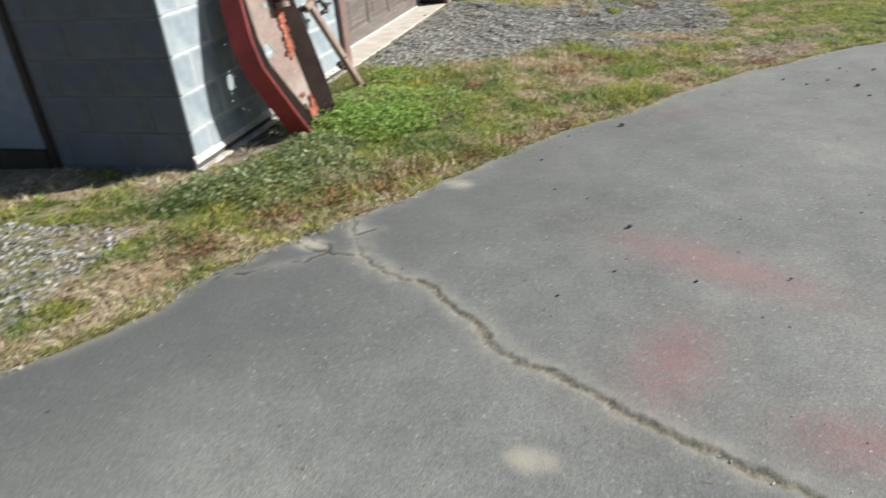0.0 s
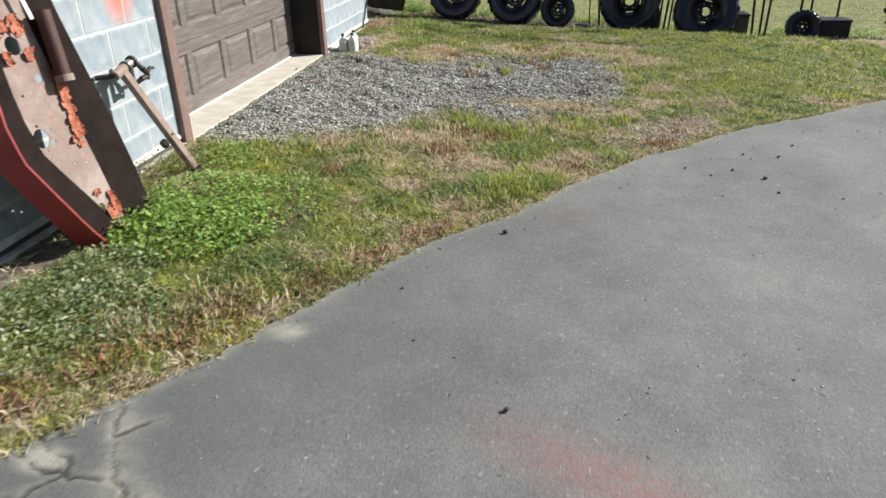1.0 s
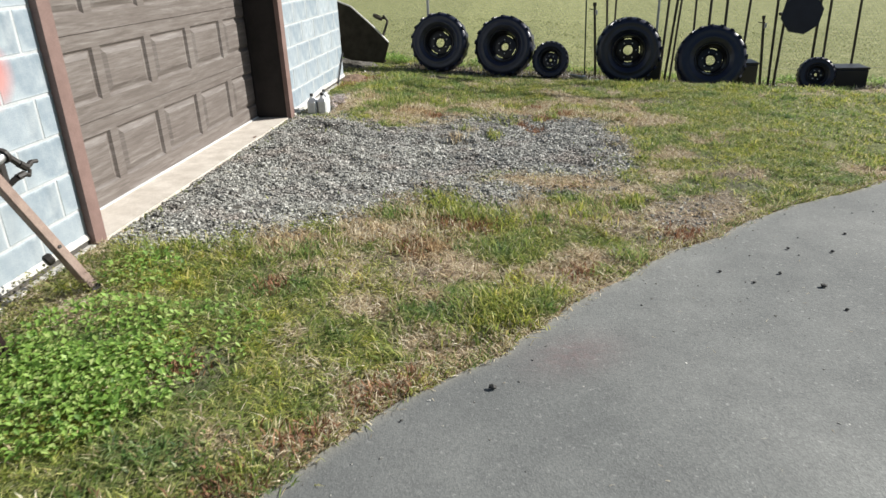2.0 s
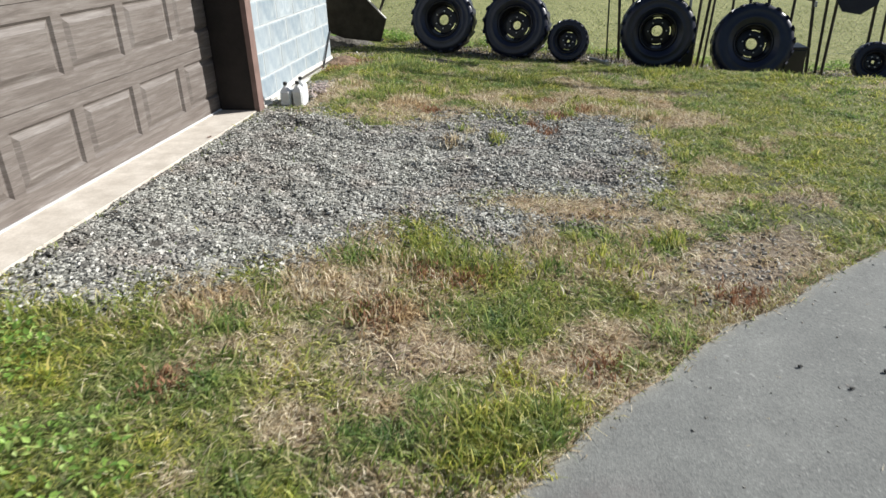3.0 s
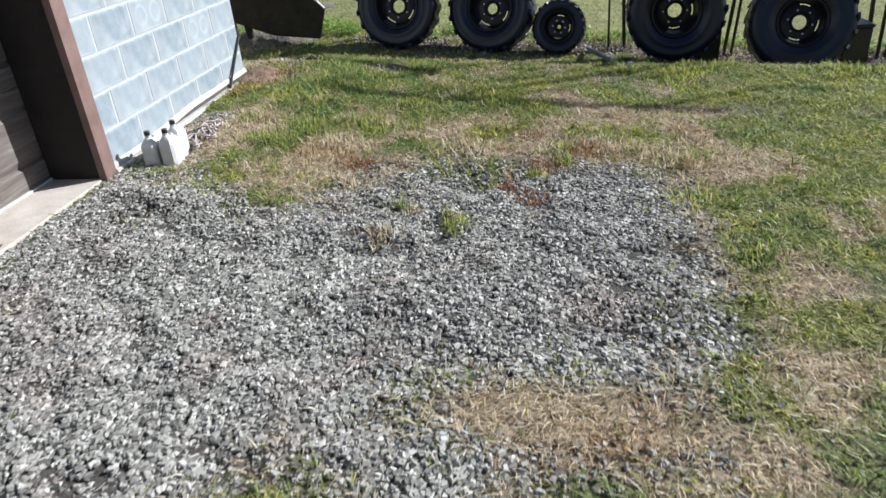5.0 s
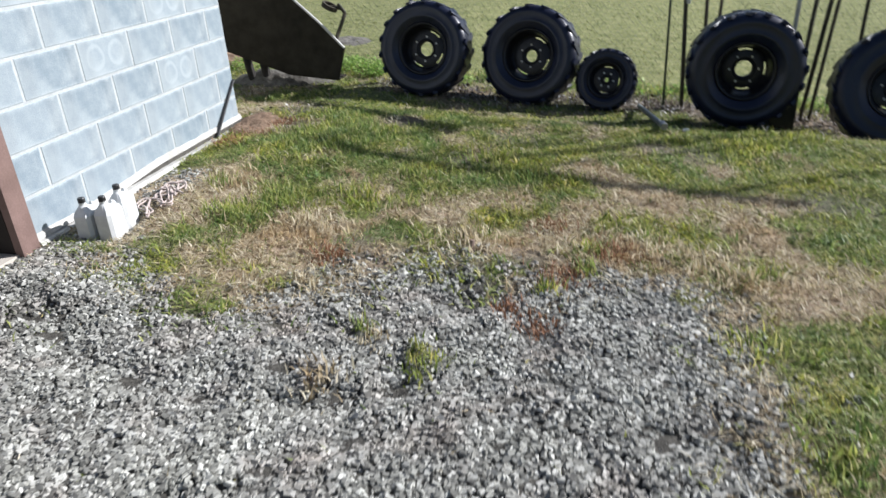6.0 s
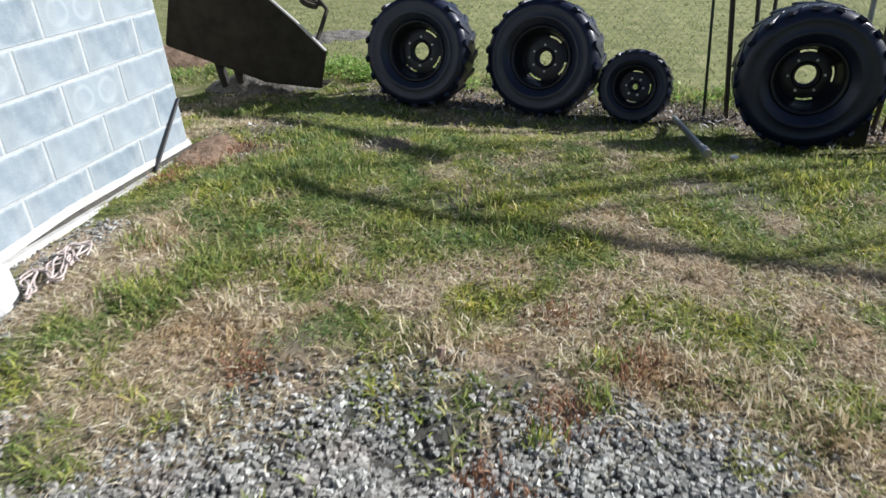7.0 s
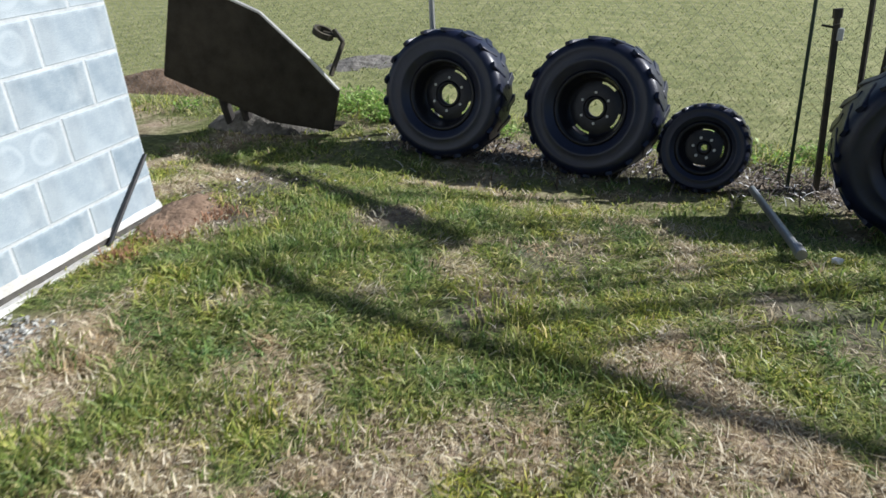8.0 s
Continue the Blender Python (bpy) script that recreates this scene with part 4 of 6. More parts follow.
def arm_face():
    """The web plate, cut through by its round holes."""
    n = 46
    vs = [-0.03 + 1.63 * i / n for i in range(n + 1)]
    bm = bmesh.new()
    cols = 12
    step = 1.63 / n
    grid = [[(sample(ARM_LEFT, v) - 0.165 + (sample(ARM_RIGHT, v) - sample(ARM_LEFT, v) + 0.165) * j / cols, v) for j in range(cols + 1)] for v in vs]
    outline = [(row[0][0], row[0][1]) for row in grid] + [(row[-1][0], row[-1][1]) for row in grid[::-1]]
    top = [bm.verts.new(arm_at(u, v, 0.006)) for u, v in outline]
    edges = [bm.edges.new((top[i], top[(i + 1) % len(top)])) for i in range(len(top))]
    for hu, hv, r in ARM_HOLES:
        ring = [bm.verts.new(arm_at(hu + r * math.cos(a), hv + r * 1.1 * math.sin(a), 0.006)) for a in [2 * math.pi * k / 20 for k in range(20)]]
        edges += [bm.edges.new((ring[i], ring[(i + 1) % 20])) for i in range(20)]
    bmesh.ops.triangle_fill(bm, use_beauty=True, use_dissolve=False, edges=edges)
    r = bmesh.ops.extrude_face_region(bm, geom=list(bm.faces))
    bmesh.ops.translate(bm, verts=[g for g in r["geom"] if isinstance(g, bmesh.types.BMVert)], vec=ARM_N * -0.004)
    bmesh.ops.recalc_face_normals(bm, faces=bm.faces)
    return bm


def arm_strip(side):
    """A flange along the left or the right edge of the web, or the dark strip inside the left one."""
    bm = bmesh.new()
    rings = []
    for i in range(41):
        v = -0.05 + 1.64 * i / 40
        if side == "left":
            u = sample(ARM_LEFT, v)
            pts = [(u - 0.133, 0.116), (u - 0.175, 0.0), (u - 0.165, 0.0), (u - 0.123, 0.116)]
        elif side == "inner":
            u = sample(ARM_LEFT, v)
            w = u + max(-0.02, 0.075 - 0.07 * v) + 0.012 * float(fbm(v, 2.0, 9, 31))
            pts = [(u - 0.158, 0.007), (u - 0.158, 0.013), (w - 0.004, 0.012), (w, 0.0075)]
        else:
            u, w = sample(ARM_RIGHT, v), sample(ARM_OUTER, v)
            pts = [(u - 0.02, 0.005), (w, 0.012), (w, -0.06), (w - 0.014, -0.06), (w - 0.014, -0.008), (u - 0.02, -0.008)]
        rings.append([bm.verts.new(arm_at(a, v, n)) for a, n in pts])
    for a, b in zip(rings, rings[1:]):
        k = len(a)
        for j in range(k):
            bm.faces.new((a[j], a[(j + 1) % k], b[(j + 1) % k], b[j]))
    bm.faces.new(rings[0])
    bm.faces.new(rings[-1][::-1])
    bmesh.ops.recalc_face_normals(bm, faces=bm.faces)
    return bm


def steel_arm():
    e = new("loader_beam")
    part("web", arm_face(), M_RUST, e, "rust-brown steel plate with round holes")
    part("red_flange", arm_strip("left"), M_RED, e, "curved flange in faded dark red paint")
    # dark strip laid over the dark band next to the red flange
    part("inner_strip", arm_strip("inner"), M_BLACKPLATE, e, "dark strip laid on the web beside the red flange")
    part("dark_flange", arm_strip("right"), M_BLACKPLATE, e, "dark side flange")
    # ragged sheets of scaling rust, curled off the plate
    for k, (u, v, du, dv) in enumerate(((0.215, 0.69, 0.030, 0.12), (0.207, 0.54, 0.032, 0.12), (0.195, 0.45, 0.042, 0.04), (0.215, 0.105, 0.045, 0.05), (0.235, 0.13, 0.02, 0.06), (0.12, 0.985, 0.035, 0.05), (0.03, 0.985, 0.05, 0.045), (0.13, 0.86, 0.03, 0.03), (0.02, 0.86, 0.02, 0.03), (0.165, 0.20, 0.02, 0.02))):
        nx, ny = 22, max(10, int(22 * dv / du))
        bm, rows = bmesh.new(), []
        for j in range(ny + 1):
            rows.append([])
            for i in range(nx + 1):
                a, b = 2 * i / nx - 1, 2 * j / ny - 1
                uu, vv = u + du * a, v + dv * b
                h = 0.010 + 0.016 * float(fbm(uu * 3, vv * 3, 30, 50 + k)) * (0.4 + a * a)
                rows[-1].append((bm.verts.new(arm_at(uu, vv, h)), float(fbm(uu, vv, 34, 70 + k)) - 0.30 * (a * a + b * b)))
        for j in range(ny):
            for i in range(nx):
                q = (rows[j][i], rows[j][i + 1], rows[j + 1][i + 1], rows[j + 1][i])
                if sum(w for _, w in q) / 4 > 0.22:
                    bm.faces.new([p for p, _ in q])
        bmesh.ops.delete(bm, geom=[p for p in bm.verts if not p.link_faces], context="VERTS")
        part("rust_scale", bm, M_FLAKE, e)
    part("pin_tube", rod_bm(arm_at(0.22, 0.73, 0.05), arm_at(0.24, 1.02, 0.06), 0.034, 18), M_TUBE, e, "dark red-brown hydraulic tube")
    part("tube_ring", rod_bm(arm_at(0.219, 0.715, 0.05), arm_at(0.2215, 0.745, 0.051), 0.041, 18), M_RUST, e)
    part("top_strap", box_bm((0, 0, 0), (0.022, 0.13, 0.006), 0.002), M_EDGE, e, "bare pale strap").matrix_basis = Matrix.Translation(arm_at(0.17, 0.99, 0.05)) @ Matrix((ARM_U, ARM_V, ARM_N)).transposed().to_4x4() @ Matrix.Rotation(0.12, 4, "Z")
    return tagged(e, "rusty brown steel beam with red flange leaning on block wall", "steel beam")


steel_arm()


# ---- stand leaning on the wall beside the door ----
def trailer_jack():
    e = new("trailer_jack")
    foot, head = Vector((-2.53, 4.82, 0.11)), Vector((-2.80, 4.70, 0.74))
    d = (head - foot).normalized()
    front = Vector((0.86, -0.28, 0.4))
    front = (front - d * front.dot(d)).normalized()
    turn = Matrix.Translation(foot) @ Matrix((front.cross(d).normalized() * -1, -front, d)).transposed().to_4x4()
    span = (head - foot).length
    bm = bmesh.new()
    box_bm((-0.021, -0.021, 0), (0.021, -0.016, span), 0.002, 1, bm)
    box_bm((-0.021, -0.0155, 0), (-0.016, 0.024, span), 0.002, 1, bm)
    box_bm((0.016, -0.0155, 0), (0.021, 0.024, span), 0.002, 1, bm)
    part("channel", bm, M_WOODPALE, e, "weathered tan steel channel").matrix_basis = turn
    bolt = rod_bm((0, -0.026, 0.27), (0, 0.03, 0.27), 0.008, 8)
    part("bolt", bolt, M_DARKSTEEL, e).matrix_basis = turn
    knob = lathe_bm([(0.0005, 0.022), (0.02, 0.022), (0.027, 0.03), (0.027, 0.052), (0.02, 0.06), (0.0005, 0.06)], 14)
    part("knob", knob, M_DARKSTEEL, e).matrix_basis = turn @ Matrix.Translation((-0.02, 0, 0.25)) @ Matrix.Rotation(radians(70), 4, "Z")
    fork = box_bm((-0.025, -0.026, -0.035), (0.025, -0.0215, 0.035), 0.002)
    box_bm((-0.027, -0.02, -0.035), (-0.0215, 0.02, 0.03), 0.002, 1, fork)
    part("foot_fork", fork, M_DARKSTEEL, e).matrix_basis = turn
    along = Vector((0.03, 0.97, 0.24)).normalized()
    part("cap_tube", rod_bm(head - along * 0.075, head + along * 0.03, 0.027, 16), M_WOODPALE, e)
    part("sleeve", rod_bm(head + along * 0.031, head + along * 0.045, 0.033, 16), M_DARKSTEEL, e)
    part("tube", rod_bm(head + along * 0.046, head + along * 0.10, 0.023, 16), M_GALV, e, "bare grey tube")
    part("end_ring", rod_bm(head + along * 0.101, head + along * 0.118, 0.034, 16), M_DARKSTEEL, e)
    # dark rod from the head back towards the wall
    part("rear_rod", rod_bm(head - along * 0.07, head + Vector((-0.09, -0.12, -0.02)), 0.014, 10), M_DARKSTEEL, e)
    part("bracket", box_bm(head + Vector((-0.012, 0.062, -0.115)), head + Vector((0.012, 0.098, 0.012)), 0.004), M_DARKSTEEL, e)
    crank = bmesh.new()
    pts = [head + Vector(p) for p in ((0.01, 0.112, 0.03), (0.03, 0.15, -0.02), (0.035, 0.185, -0.05), (0.04, 0.215, -0.03), (0.045, 0.245, -0.035))]
    for (a, b), r in zip(zip(pts, pts[1:]), (0.015, 0.018, 0.012, 0.009)):
        rod_bm(a, b, r, 8, bm=crank)
    part("crank", crank, M_DARKSTEEL, e)
    hook = bmesh.new()
    pts = [head + Vector(p) for p in ((0.0, 0.085, -0.105), (0.03, 0.12, -0.075), (0.035, 0.16, -0.07), (0.035, 0.19, -0.085), (0.035, 0.2, -0.06))]
    for (a, b), r in zip(zip(pts, pts[1:]), (0.014, 0.016, 0.010, 0.008)):
        rod_bm(a, b, r, 8, bm=hook)
    part("pawl", hook, M_DARKSTEEL, e)
    return tagged(e, "rusty tan jack post leaning against the painted block wall", "jack")


trailer_jack()


# ---- jugs by the far jamb ----
def jug(x, y, z, yaw, mat, label, s=1.0):
    e = new("jug")
    bm = bmesh.new()
    rings = []
    for h, a, b in ((0.0, 0.056, 0.036), (0.006, 0.062, 0.042), (0.15, 0.060, 0.042), (0.168, 0.050, 0.036), (0.190, 0.022, 0.020), (0.197, 0.016, 0.016), (0.208, 0.016, 0.016)):
        ring = []
        for k in range(20):
            t = 2 * math.pi * k / 20
            c, sn = math.cos(t), math.sin(t)
            q = 1 / (abs(c) ** 9 + abs(sn) ** 9) ** (1 / 9) if h < 0.18 else 1.0
            sh = 0.018 if h > 0.18 else 0
            ring.append(bm.verts.new((a * c * q + sh, b * sn * q, h)))
        rings.append(ring)
    for p, q in zip(rings, rings[1:]):
        for k in range(20):
            bm.faces.new((p[k], p[(k + 1) % 20], q[(k + 1) % 20], q[k]))
    bm.faces.new(rings[0][::-1])
    bm.faces.new(rings[-1])
    part("bottle", bm, mat, e)
    part("cap", lathe_bm([(0.0005, 0.230), (0.014, 0.230), (0.016, 0.226), (0.016, 0.204), (0.0005, 0.204)], 16, axis="Z"), M_CAP, e, "dark screw cap").location = (0.018, 0, 0)
    h = bmesh.new()
    pts = [(-0.03, 0, 0.185), (-0.052, 0, 0.175), (-0.062, 0, 0.14), (-0.058, 0, 0.09)]
    for a, b in zip(pts, pts[1:]):
        rod_bm(a, b, 0.009, 8, bm=h)
    part("handle", h, mat, e)
    e.matrix_basis = Matrix.Translation((x, y, z)) @ Matrix.Rotation(radians(yaw), 4, "Z") @ Matrix.Diagonal((s, s, s, 1))
    return tagged(e, label, "jug", "jugs by the garage door")


for x, y, z, yaw, size, lab in ((-2.731, 8.863, 0.040, -88, 1.07, "greyish white plastic oil jug with dark cap"), (-2.632, 8.883, 0.042, -86, 1.08, "white plastic oil jug with dark cap standing on gravel"), (-2.652, 9.016, 0.055, -80, 1.06, "white plastic oil jug with dark cap beside the wall")):
    jug(x, y, z, yaw, M_PLASTIC, lab, size)


# ---- cord tangled on the ground by the wall ----
def cord(name, pts, r, mat, label, cat):
    cu = bpy.data.curves.new(name, "CURVE")
    cu.dimensions, cu.bevel_depth, cu.bevel_resolution = "3D", r, 2
    sp = cu.splines.new("NURBS")
    sp.points.add(len(pts) - 1)
    for q, p in zip(sp.points, pts):
        q.co = (*p, 1)
    sp.use_endpoint_u = True
    cu.materials.append(mat)
    return tagged(new(name, cu), label, cat)


rnd = random.Random(9)
for k, (cx, cy) in enumerate(((-2.61, 9.16), (-2.57, 9.27), (-2.60, 9.36))):
    pts = []
    for i in range(26):
        a = i * 0.75
        x, y = cx + 0.075 * math.cos(a) + rnd.uniform(-0.04, 0.04), cy + 0.10 * math.sin(a * 0.83) + rnd.uniform(-0.05, 0.05)
        pts.append((x, y, lie1(x, y) + 0.022 + rnd.uniform(0, 0.02)))
    cord("cord", pts, 0.0045, M_CORD, "tangled pale pink cord on the gravel strip by the wall", "cord")

x0, y0, x1, y1 = -0.04, 12.2, 0.09, 11.12
e = new("pipe")
part("tube", rod_bm((x0, y0, lie1(x0, y0) + 0.06), (x1, y1, lie1(x1, y1) + 0.05), 0.020, 14), M_GALV, e)
part("end_fitting", rod_bm((x1 - 0.012, y1 + 0.06, lie1(x1, y1) + 0.052), (x1 + 0.002, y1 - 0.012, lie1(x1, y1) + 0.05), 0.025, 14), M_GALV, e)
tagged(e, "grey galvanised pipe lying on the grass below the wheels", "pipe")


# ---- dark steel box blade beyond the garage corner ----
def steel_box():
    e = new("steel_hopper")
    outline = [(-3.83, 0.985), (-4.02, 0.46), (-3.60, 0.31), (-3.18, 0.16), (-2.71, 0.11), (-2.62, 0.39), (-2.83, 0.61), (-3.13, 0.885), (-3.37, 0.985)]

    def panel(y, th):
        bm = bmesh.new()
        f = bm.faces.new([bm.verts.new((x, y, z)) for x, z in outline])
        r = bmesh.ops.extrude_face_region(bm, geom=[f])
        bmesh.ops.translate(bm, verts=[g for g in r["geom"] if isinstance(g, bmesh.types.BMVert)], vec=(0, th, 0))
        bmesh.ops.recalc_face_normals(bm, faces=bm.faces)
        return bm
    part("side_panel", panel(12.20, 0.012), M_BOX, e)
    def wrap(name, a, b, mat, t=0.012):
        (xa, za), (xb, zb) = a, b
        d = Vector((xb - xa, 0, zb - za))
        nrm = Vector((-d.z, 0, d.x)).normalized() * t
        bm = bmesh.new()
        low = [Vector((xa, 12.214, za)), Vector((xb, 12.214, zb)), Vector((xb, 12.42, zb)), Vector((xa, 12.42, za))]
        A, B = [bm.verts.new(p) for p in low], [bm.verts.new(p - nrm) for p in low]
        bm.faces.new(A)
        bm.faces.new(B[::-1])
        for i in range(4):
            bm.faces.new((A[i], B[i], B[(i + 1) % 4], A[(i + 1) % 4]))
        bmesh.ops.recalc_face_normals(bm, faces=bm.faces)
        part(name, bm, mat, e)
    wrap("back_plate", outline[0], outline[1], M_BOX)
    for a, b in ((1, 2), (2, 3), (3, 4)):
        wrap("floor_plate", outline[a], outline[b], M_BOX)
    for a, b in ((4, 5), (5, 6), (6, 7), (7, 8)):
        (xa, za), (xb, zb) = outline[a], outline[b]
        if a > 4:
            part("lip", rod_bm((xa, 12.205, za), (xb, 12.205, zb), 0.012, 6), M_EDGE, e, "bright worn edge")
        else:
            part("lip", rod_bm((xa, 12.205, za), (xb, 12.205, zb), 0.010, 6), M_BOX, e)
    part("top_lip", box_bm((-3.85, 12.19, 0.985), (-3.36, 12.26, 1.02), 0.006), M_EDGE, e, "pale top flange")
    for x in (-3.66, -3.5):
        part("runner", rod_bm((x, 12.40, lie1(x, 12.40) - 0.02), (x - 0.03, 12.38, 0.29), 0.04, 10), M_DARKSTEEL, e)
    arm = bmesh.new()
    for a, b in (((-2.72, 12.3, 0.46), (-2.66, 12.42, 0.66)), ((-2.66, 12.42, 0.66), (-2.72, 12.42, 0.74))):
        rod_bm(a, b, 0.017, 8, bm=arm)
    part("lever", arm, M_POST, e)
    ring = lathe_bm([(0.055, -0.02), (0.075, -0.02), (0.075, 0.02), (0.055, 0.02)], 18, axis="Z", closed=True)
    part("coupler", ring, M_POST, e).matrix_basis = Matrix.Translation((-2.80, 12.42, 0.72)) @ Matrix.Rotation(0.5, 4, "Y")
    part("coupler_arm", rod_bm((-2.80, 12.42, 0.72), (-2.70, 12.42, 0.70), 0.015, 8), M_POST, e)
    return tagged(e, "dark olive steel hopper tipped on the grass by the garage corner", "hopper")


steel_box()


def dirt_mound(cx, cy, rx, ry, h, mat, label):
    n, verts = 34, []
    for j in range(n + 1):
        for i in range(n + 1):
            a, b = 2 * i / n - 1, 2 * j / n - 1
            x, y = cx + rx * a, cy + ry * b
            k = max(0.0, 1 - a * a - b * b)
            verts.append((x, y, lie1(x, y) - 0.03 + h * k * (0.35 + 1.3 * float(fbm(x, y, 4, 47))) + 0.05 * k * float(fbm(x, y, 17, 48))))
    faces = [(j * (n + 1) + i, j * (n + 1) + i + 1, (j + 1) * (n + 1) + i + 1, (j + 1) * (n + 1) + i) for j in range(n) for i in range(n)]
    return tagged(raw("dirt_mound", verts, faces, mat, smooth=True), label, "mound", kind="structure")


M_CLAY = simple("loose_brown_clay", [(0.12, 0.075, 0.048), (0.34, 0.235, 0.16)], 11, 0.95, bump_s=0.8, bump_d=0.02, fine=45)
M_ASH = simple("grey_rubble", [(0.08, 0.074, 0.062), (0.30, 0.28, 0.25)], 16, 0.95, bump_s=0.8, bump_d=0.02, fine=40)
dirt_mound(-5.1, 13.6, 1.0, 0.45, 0.13, M_CLAY, "heap of loose brown clay at the field edge")
dirt_mound(-3.4, 12.5, 0.62, 0.22, 0.15, M_ASH, "bank of grey rubble under the steel hopper")
dirt_mound(-3.65, 14.75, 0.5, 0.5, 0.05, M_ASH, "low patch of grey rubble and dead stalks in field")
dirt_mound(-2.80, 10.72, 0.25, 0.40, 0.05, M_CLAY, "small heap of brown soil at the garage corner")


# ---- fence, posts and odd boxes ----
def post(name, x, y, z0, top, dx, dy, mat, r, label, tee=False):
    e = new(name)
    part("shaft", rod_bm((x, y, z0), (x + dx, y + dy, top), r, 8), mat, e)
    if tee:
        at = lambda z, off: Vector((x + dx * (z - z0) / (top - z0), y + dy * (z - z0) / (top - z0) - off, z))
        part("flange", rod_bm(at(z0 + 0.02, r), at(top - 0.04, r), r * 1.15, 4), mat, e)
        part("cap", rod_bm(at(top - 0.012, 0), at(top + 0.035, 0), r * 1.5, 8), mat, e)
        c = at(top - 0.09, r)
        part("clip", box_bm(c + Vector((0.004, -0.02, -0.035)), c + Vector((0.036, 0.008, 0.03)), 0.004), M_EDGE, e, "white insulator clip")
        part("lug", rod_bm(c + Vector((0, 0, 0.03)), c + Vector((-0.075, 0, 0.045)), 0.006, 6), mat, e)
    return tagged(e, label, "post", "posts along the fence")


# tops above 2.8 m are stretched out of view to carry an added pole
POSTS = [(-2.10, 12.62, 1.25, 0.0, M_GALV, 0.020, 0), (0.17, 12.42, 1.6, -0.03, M_GREENPOST, 0.010, 0), (0.325, 12.42, 0.80, -0.055, M_POST, 0.017, 1), (0.50, 12.58, 1.7, -0.09, M_POST, 0.016, 0), (0.56, 12.6, 1.9, 0.03, M_POST, 0.014, 0), (1.13, 12.5, 1.8, 0.03, M_GALV, 0.018, 0), (1.22, 12.5, 2.1, 0.12, M_POST, 0.017, 0),
         (1.29, 12.5, 2.0, 0.20, M_POST, 0.018, 0), (1.36, 12.5, 1.9, 0.16, M_POST, 0.015, 0), (1.64, 12.5, 2.1, 0.0, M_POST, 0.015, 0), (1.83, 12.5, 2.9, 0.02, M_POST, 0.018, 0), (2.05, 12.5, 2.1, 0.0, M_POST, 0.019, 0), (2.31, 12.5, 2.1, 0.08, M_POST, 0.017, 0), (2.60, 12.45, 0.57, -0.06, M_POST, 0.016, 1),
         (2.72, 12.5, 3.03, -0.05, M_POST, 0.018, 0), (2.79, 12.5, 3.04, 0.10, M_POST, 0.018, 0), (3.25, 12.5, 3.08, 0.0, M_POST, 0.019, 0), (3.40, 12.5, 3.1, -0.05, M_POST, 0.017, 0), (3.78, 12.5, 3.14, -0.06, M_POST, 0.017, 0), (5.1, 12.5, 3.28, 0.0, M_POST, 0.017, 0)]
for x, y, top, dx, mat, r, tee in POSTS:
    lab = "bright galvanised fence post behind the wheels" if mat is M_GALV else ("thin green steel fence stake" if mat is M_GREENPOST else "dark weathered steel stake standing against the fence")
    post("fence_post", x, y, lie1(x, y) - 0.05, top, dx, 0.05, mat, r, lab, bool(tee))


def long_pole(name, a, b, r, label, swell):
    """A round pole with knots and a slight bow."""
    a, b = Vector(a), Vector(b)
    n, rings = 40, []
    bm = bmesh.new()
    d = (b - a).normalized()
    p = d.cross(Vector((0, 1, 0))).normalized()
    q = d.cross(p)
    for i in range(n + 1):
        t = i / n
        c = a.lerp(b, t) + p * 0.03 * math.sin(3.14 * t)
        rr = r * (0.8 + swell * float(fbm(t * 9, 0.0, 1.0, 91)))
        rings.append([bm.verts.new(c + (p * math.cos(k * 0.6283) + q * math.sin(k * 0.6283)) * rr) for k in range(10)])
    for u, v in zip(rings, rings[1:]):
        for k in range(10):
            bm.faces.new((u[k], u[(k + 1) % 10], v[(k + 1) % 10], v[k]))
    bm.faces.new(rings[0][::-1])
    bm.faces.new(rings[-1])
    bmesh.ops.recalc_face_normals(bm, faces=bm.faces)
    return tagged(part(name, bm, M_POST, smooth=True), label, "pole")


# poles out of view, added only to cast the long shadows on the lawn
long_pole("slanting_shadow_pole", (-2.1, 12.56, 1.02), (1.55, 12.44, 2.1), 0.05, "unseen pole added slanting along the fence to cast a lawn shadow", 0.9)
long_pole("top_shadow_pole", (1.8, 12.5, 2.955), (5.6, 12.5, 3.36), 0.034, "unseen pole added on the tall posts to cast a lawn shadow", 0.8)


def wire_fence():
    e = new("wire_fence")
    verts, faces = [], []
    y0, z0, z1 = 12.72, -0.16, 1.15

    def wire(ax, az, bx, bz, off):
        a, b = Vector((ax, y0 + off, az)), Vector((bx, y0 + off, bz))
        d = (b - a).normalized()
        p = Vector((0, 1, 0))
        q = d.cross(p)
        n = len(verts)
        for c in (a, b):
            for k in range(3):
                t = 2.094 * k
                verts.append(c + (p * math.cos(t) + q * math.sin(t)) * 0.0007)
        for k in range(3):
            faces.append((n + k, n + (k + 1) % 3, n + 3 + (k + 1) % 3, n + 3 + k))
    x = -7.5
    while x < 7.0:
        wire(x, z0, x + (z1 - z0) * 0.85, z1, 0.0015)
        wire(x + (z1 - z0) * 0.85, z0, x, z1, -0.0015)
        x += 0.062
    tagged(raw("mesh", verts, faces, M_GALV, e), kind="stuff")
    for z in (z0 + 0.02, z1):
        part("line_wire", rod_bm((-7.5, y0, z), (7.5, y0, z), 0.0012, 6), M_GALV, e)
    return tagged(e, "thin diamond wire mesh fence before the field", "fence")


wire_fence()


